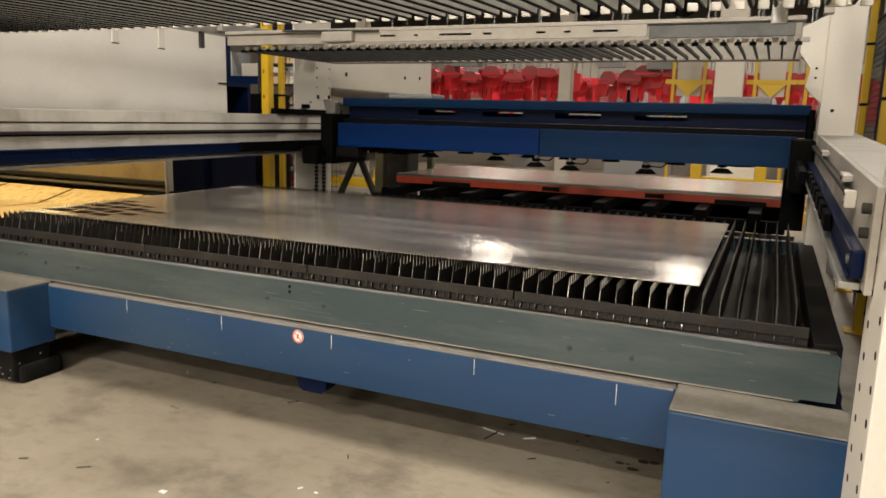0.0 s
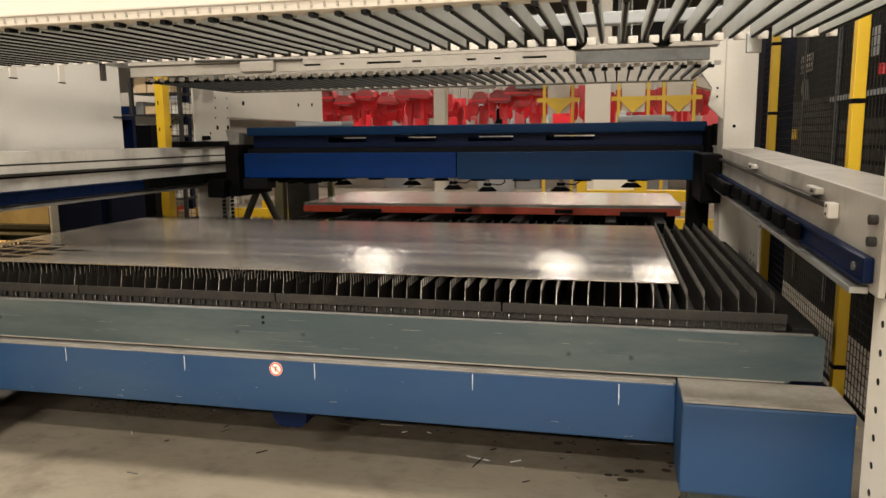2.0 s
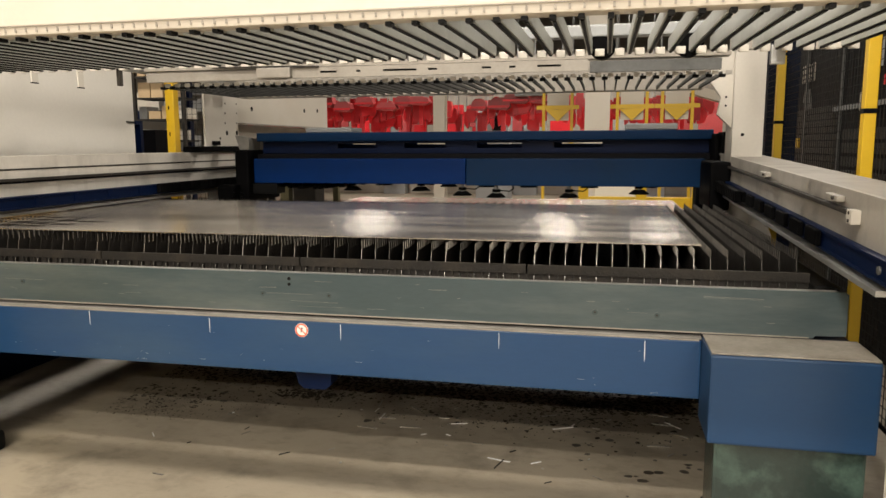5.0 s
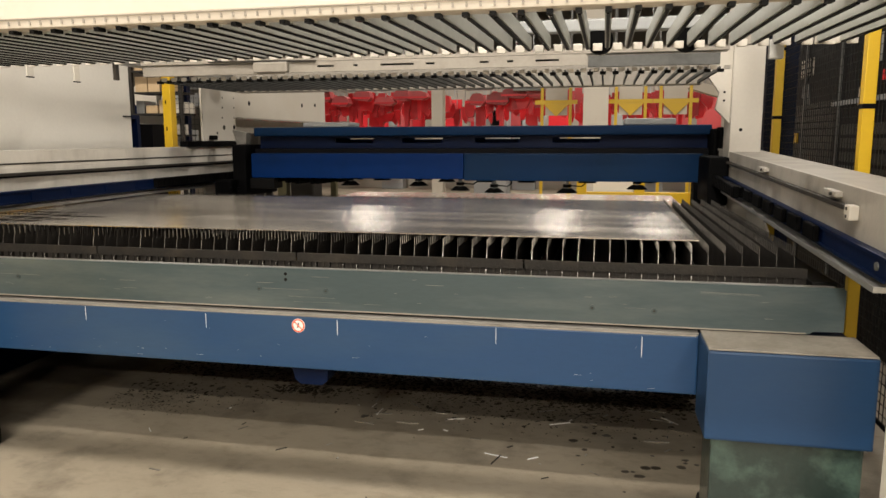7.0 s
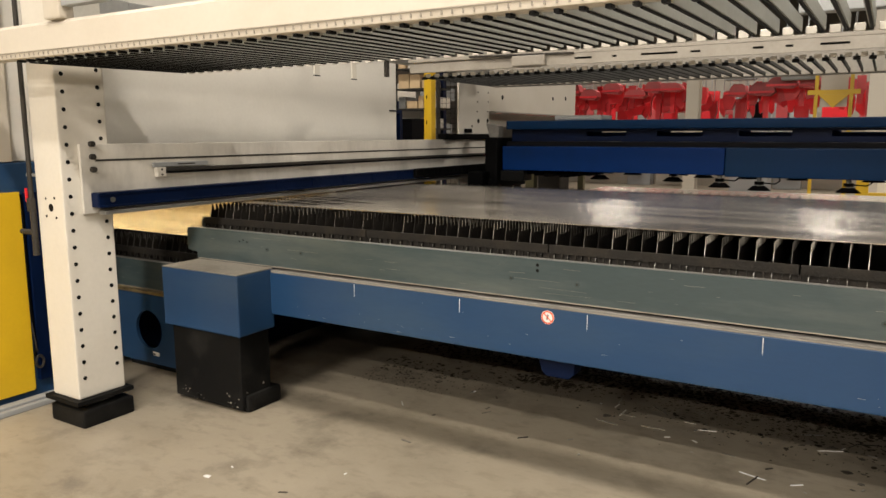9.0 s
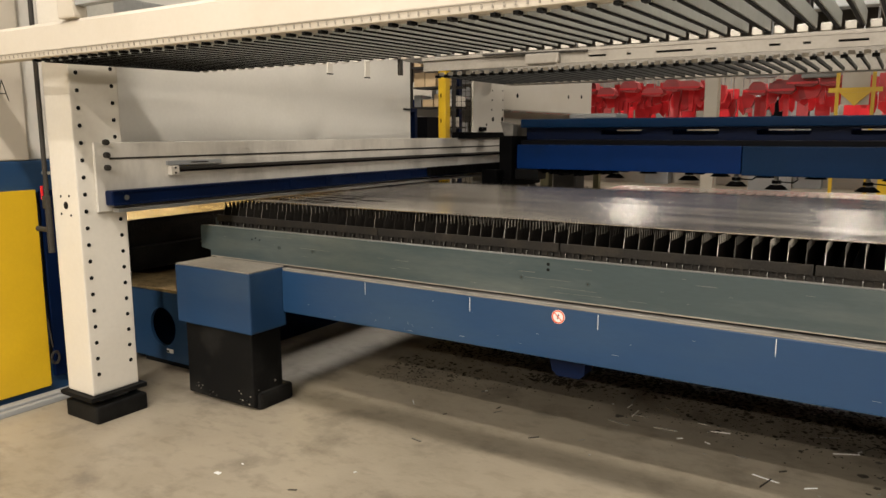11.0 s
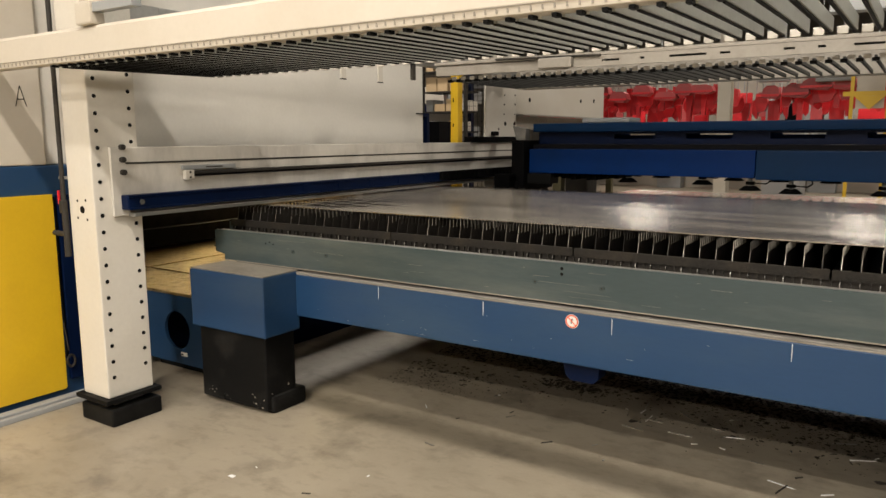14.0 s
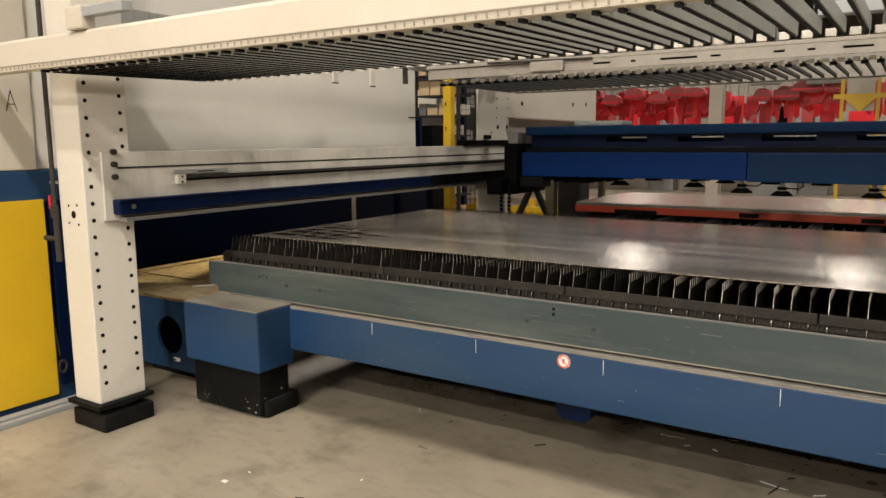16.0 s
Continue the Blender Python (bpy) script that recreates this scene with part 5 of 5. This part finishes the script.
part("duct", prism([(-0.2, 3.1), (0.2, 3.15), (2.6, 2.45), (2.6, 2.25)], "y", 16.6, 17.0), CREAM, conv)
part("leg", box(2.3, 2.45, 16.7, 16.85, 0, 2.3), GREY, conv)
part("hanger", tube((0.0, 16.8, 3.1), (0.0, 16.8, 7.6), 0.03), GREY, conv)
# storage racks far left
rackl = thing("storage_rack", -8.5, 11, 0, "navy storage rack with mixed goods behind the fence", "rack")
for x in (-10, -8.3, -6.6):
    part("upright", box(x, x + 0.09, 10.6, 10.7, 0, 3.4), NAVY, rackl)
for z in (1.15, 1.95, 2.75):
    part("beam", box(-10, -6.5, 10.58, 10.66, z, z + 0.13), NAVY, rackl)
    for k in range(7):
        xx = -9.9 + 0.48 * k
        part("goods_box", box(xx, xx + random.uniform(0.25, 0.42), 10.7, 11.2, z + 0.131, z + random.uniform(0.3, 0.55), 0.01), random.choice([CREAM, GREY, GREY, HALLWALL, BURNT, STEEL]), rackl)
shelf = thing("goods_shelf", -6.7, 10.2, 0, "brown steel shelf filled with pale boxes", "shelf")
for xx in (-7.05, -6.25):
    part("upright", box(xx, xx + 0.05, 9.95, 10.0, 0, 3.2), BURNT, shelf)
rng = random.Random(12)
for k in range(9):
    z = 0.35 + 0.31 * k
    part("board", box(-7.0, -6.25, 9.96, 10.4, z, z + 0.025), BURNT, shelf)
    xx = -6.98
    while xx < -6.36:
        w = rng.uniform(0.07, 0.2)
        part("goods_box", box(xx, xx + w, 10.0, 10.3, z + 0.0255, z + rng.uniform(0.12, 0.25), 0.006), rng.choice([CREAM, WHITE, WHITE, ORANGE, CARD, CARD, STEEL]), shelf)
        xx += w + rng.uniform(0.01, 0.05)
part("brace", tube((-7.02, 9.94, 1.2), (-6.25, 9.94, 1.9), 0.012), BURNT, shelf)
part("dark_cabinet", box(-7.6, -6.2, 9.2, 9.6, 0, 1.75), DARK, rackl)

# ---- scraps on the floor ----
random.seed(33)
for k in range(70):
    x, y = random.uniform(-2.6, 0.3), random.uniform(3.35, 5.0)
    if random.random() < 0.15:
        x, y = random.uniform(-3.0, 0.4), random.uniform(2.2, 3.3)
    a, ln, w = random.uniform(0, 3.14), random.choice([0.008, 0.012, 0.02, 0.03, 0.06]), random.uniform(0.0015, 0.004)
    c, s = math.cos(a), math.sin(a)
    q = [(x + c * i * ln - s * j * w, y + s * i * ln + c * j * w) for i, j in ((-1, -1), (1, -1), (1, 1), (-0.8, 1))]
    solid("metal_scrap", prism(q, "z", 0.0, random.uniform(0.002, 0.004)), random.choice([EDGE, STEEL, BURNT, CHALK]), "small cut-off steel scrap on the floor", "scrap", "floor scraps")
rng = random.Random(71)
for k in range(22):
    x, y, a, ln = rng.uniform(-1.5, 0.25), rng.gauss(4.0, 0.22), rng.choice((rng.uniform(-0.4, 0.3), rng.uniform(0, 3.1))), rng.choice((0.015, 0.03, 0.05, 0.06))
    c, q = math.cos(a), math.sin(a)
    solid("bright_offcut", prism([(x + c * i * ln - q * j * 0.0028, y + q * i * ln + c * j * 0.0028) for i, j in ((-1, -1), (1, -1), (1, 1), (-1, 1))], "z", 0.001, 0.0045), DECAL_WHITE if k % 3 == 0 else STACK, "thin bright steel offcut on the floor", "scrap", "bright offcuts")
for x, y in ((-2.753, 2.30), (-1.62, 2.42), (-1.02, 2.12)):
    solid("paper_chip", prism([(x - 0.015, y - 0.008), (x + 0.018, y - 0.01), (x + 0.014, y + 0.012), (x - 0.012, y + 0.009)], "z", 0.0, 0.003), CHALK, "small white chip on the floor", "chip", "floor chips")


def litter(count, y_mid, y_spread, sizes, height, seed, x_lo=-3.05, x_hi=0.5):
    """Small uneven crumbs and flakes strewn on the floor in drifts."""
    rng = random.Random(seed)
    drifts = [(rng.uniform(x_lo, x_hi), rng.gauss(y_mid, y_spread), rng.uniform(0.08, 0.4)) for k in range(26)]
    verts, faces = [], []
    for k in range(count):
        cx, cy, s = rng.choice(drifts)
        x, y = rng.gauss(cx, s * 1.3), rng.gauss(cy, s * 0.4)
        if not x_lo < x < x_hi or not 3.6 < y < 5.7:
            continue
        r, a, h, n0 = rng.choice(sizes), rng.uniform(0, 6.28), rng.uniform(0.3, 1.0) * height, len(verts)
        lean = rng.uniform(0.3, 1.0)
        for j in range(6):
            q = r * rng.uniform(0.5, 1.3)
            u, v = q * math.cos(1.047 * j), q * lean * math.sin(1.047 * j)
            verts.append((x + u * math.cos(a) - v * math.sin(a), y + u * math.sin(a) + v * math.cos(a), 0.0006))
        verts.append((x + rng.uniform(-0.3, 0.3) * r, y + rng.uniform(-0.3, 0.3) * r, 0.0008 + h))
        faces += [(n0 + j, n0 + (j + 1) % 6, n0 + 6) for j in range(6)]
    me = bpy.data.meshes.new("swarf")
    me.from_pydata(verts, [], faces)
    return me


SOOT = surface("dark_swarf", (0.035, 0.029, 0.021), 0.7, spec=0.2, stain=(0.07, 0.055, 0.04), stain_amount=0.7, big=9, grain=0.4)
CRUMB = surface("brown_crumbs", (0.07, 0.055, 0.038), 0.7, spec=0.3, stain=(0.16, 0.13, 0.10), stain_amount=0.7, big=30, grain=0.4)
for count, y_mid, y_sd, sizes, height, mat, seed, label in ((9000, 4.60, 0.22, (0.003, 0.005, 0.008, 0.012, 0.018), 0.005, SOOT, 5, "dark cutting swarf strewn under the lift table"),
                                                            (3600, 4.40, 0.34, (0.002, 0.003, 0.005, 0.008), 0.006, CRUMB, 6, "brown scale crumbs strewn under the lift table")):
    me = litter(count, y_mid, y_sd, sizes, height, seed)
    me.materials.append(mat)
    tagged(new("swarf", me), label, "swarf", kind="stuff")
OIL = surface("oil_spot", (0.055, 0.045, 0.034), 0.35, grain=0.3, vary=0.2)
rng = random.Random(8)
for cx, cy, n, s in ((0.05, 3.52, 9, 0.13), (0.30, 3.70, 7, 0.10), (-0.25, 3.75, 5, 0.12), (-1.42, 3.95, 3, 0.05), (-0.05, 4.1, 6, 0.2), (-2.3, 4.2, 5, 0.2)):
    for k in range(n):
        x, y, r = rng.gauss(cx, s), rng.gauss(cy, s * 0.6), rng.choice((0.008, 0.012, 0.018, 0.026))
        q = [(x + r * rng.uniform(0.7, 1.2) * math.cos(0.785 * j), y + r * 0.8 * rng.uniform(0.7, 1.2) * math.sin(0.785 * j)) for j in range(8)]
        solid("oil_spot", prism(q, "z", 0.0, 0.0009), OIL, "small dark oil spot on the concrete floor", "oil spot", "oil spots")

# ---- what moves ----
def motions():
    lift_rows = [(0, -0.250), (0.5, -0.250), (1.0, -0.250), (1.25, -0.240), (1.5, -0.220), (2.0, -0.187), (2.5, -0.147), (3.0, -0.108), (3.5, -0.075), (4.0, -0.042), (4.4, -0.014), (4.7, -0.001), (5.0, 0.0), (14.0, 0.0), (14.4, 0.0), (14.6, -0.010), (15.0, -0.058), (15.5, -0.114), (16.0, -0.170)]
    for ob in (lift, pallet, sheet):
        p = PLACE[ob]
        walk(ob, [(t, pose(p.x, p.y, p.z + dz)) for t, dz in lift_rows])
    rows = [(t, 0.0, dz) for t, dz in lift_rows if t <= 5.0]
    rows += [(5.4, -0.10, 0), (6.0, -0.55, 0), (8.0, -2.5, 0), (9.0, -3.55, 0), (10.0, -4.6, 0), (11.0, -5.55, 0), (11.5, -5.93, 0), (12.0, -6.28, 0), (12.5, -6.55, 0), (13.2, -6.70, 0), (14, -6.72, 0), (16.0, -6.72, 0)]
    for ob, like in ((lower_pallet, pallet), (lower_sheet, sheet)):
        p = PLACE[like] + Vector((0, 0, -0.245))
        walk(ob, [(t, pose(p.x + dx, p.y, p.z + dz)) for t, dx, dz in rows])
    p = PLACE[door]
    walk(door, [(t, pose(p.x, p.y, p.z + dz)) for t, dz in ((0, 0.66), (12.0, 0.66), (14.2, 0.66), (14.5, 0.60), (15.0, 0.36), (15.5, 0.14), (15.8, 0.02), (16.0, 0.0))])


motions()
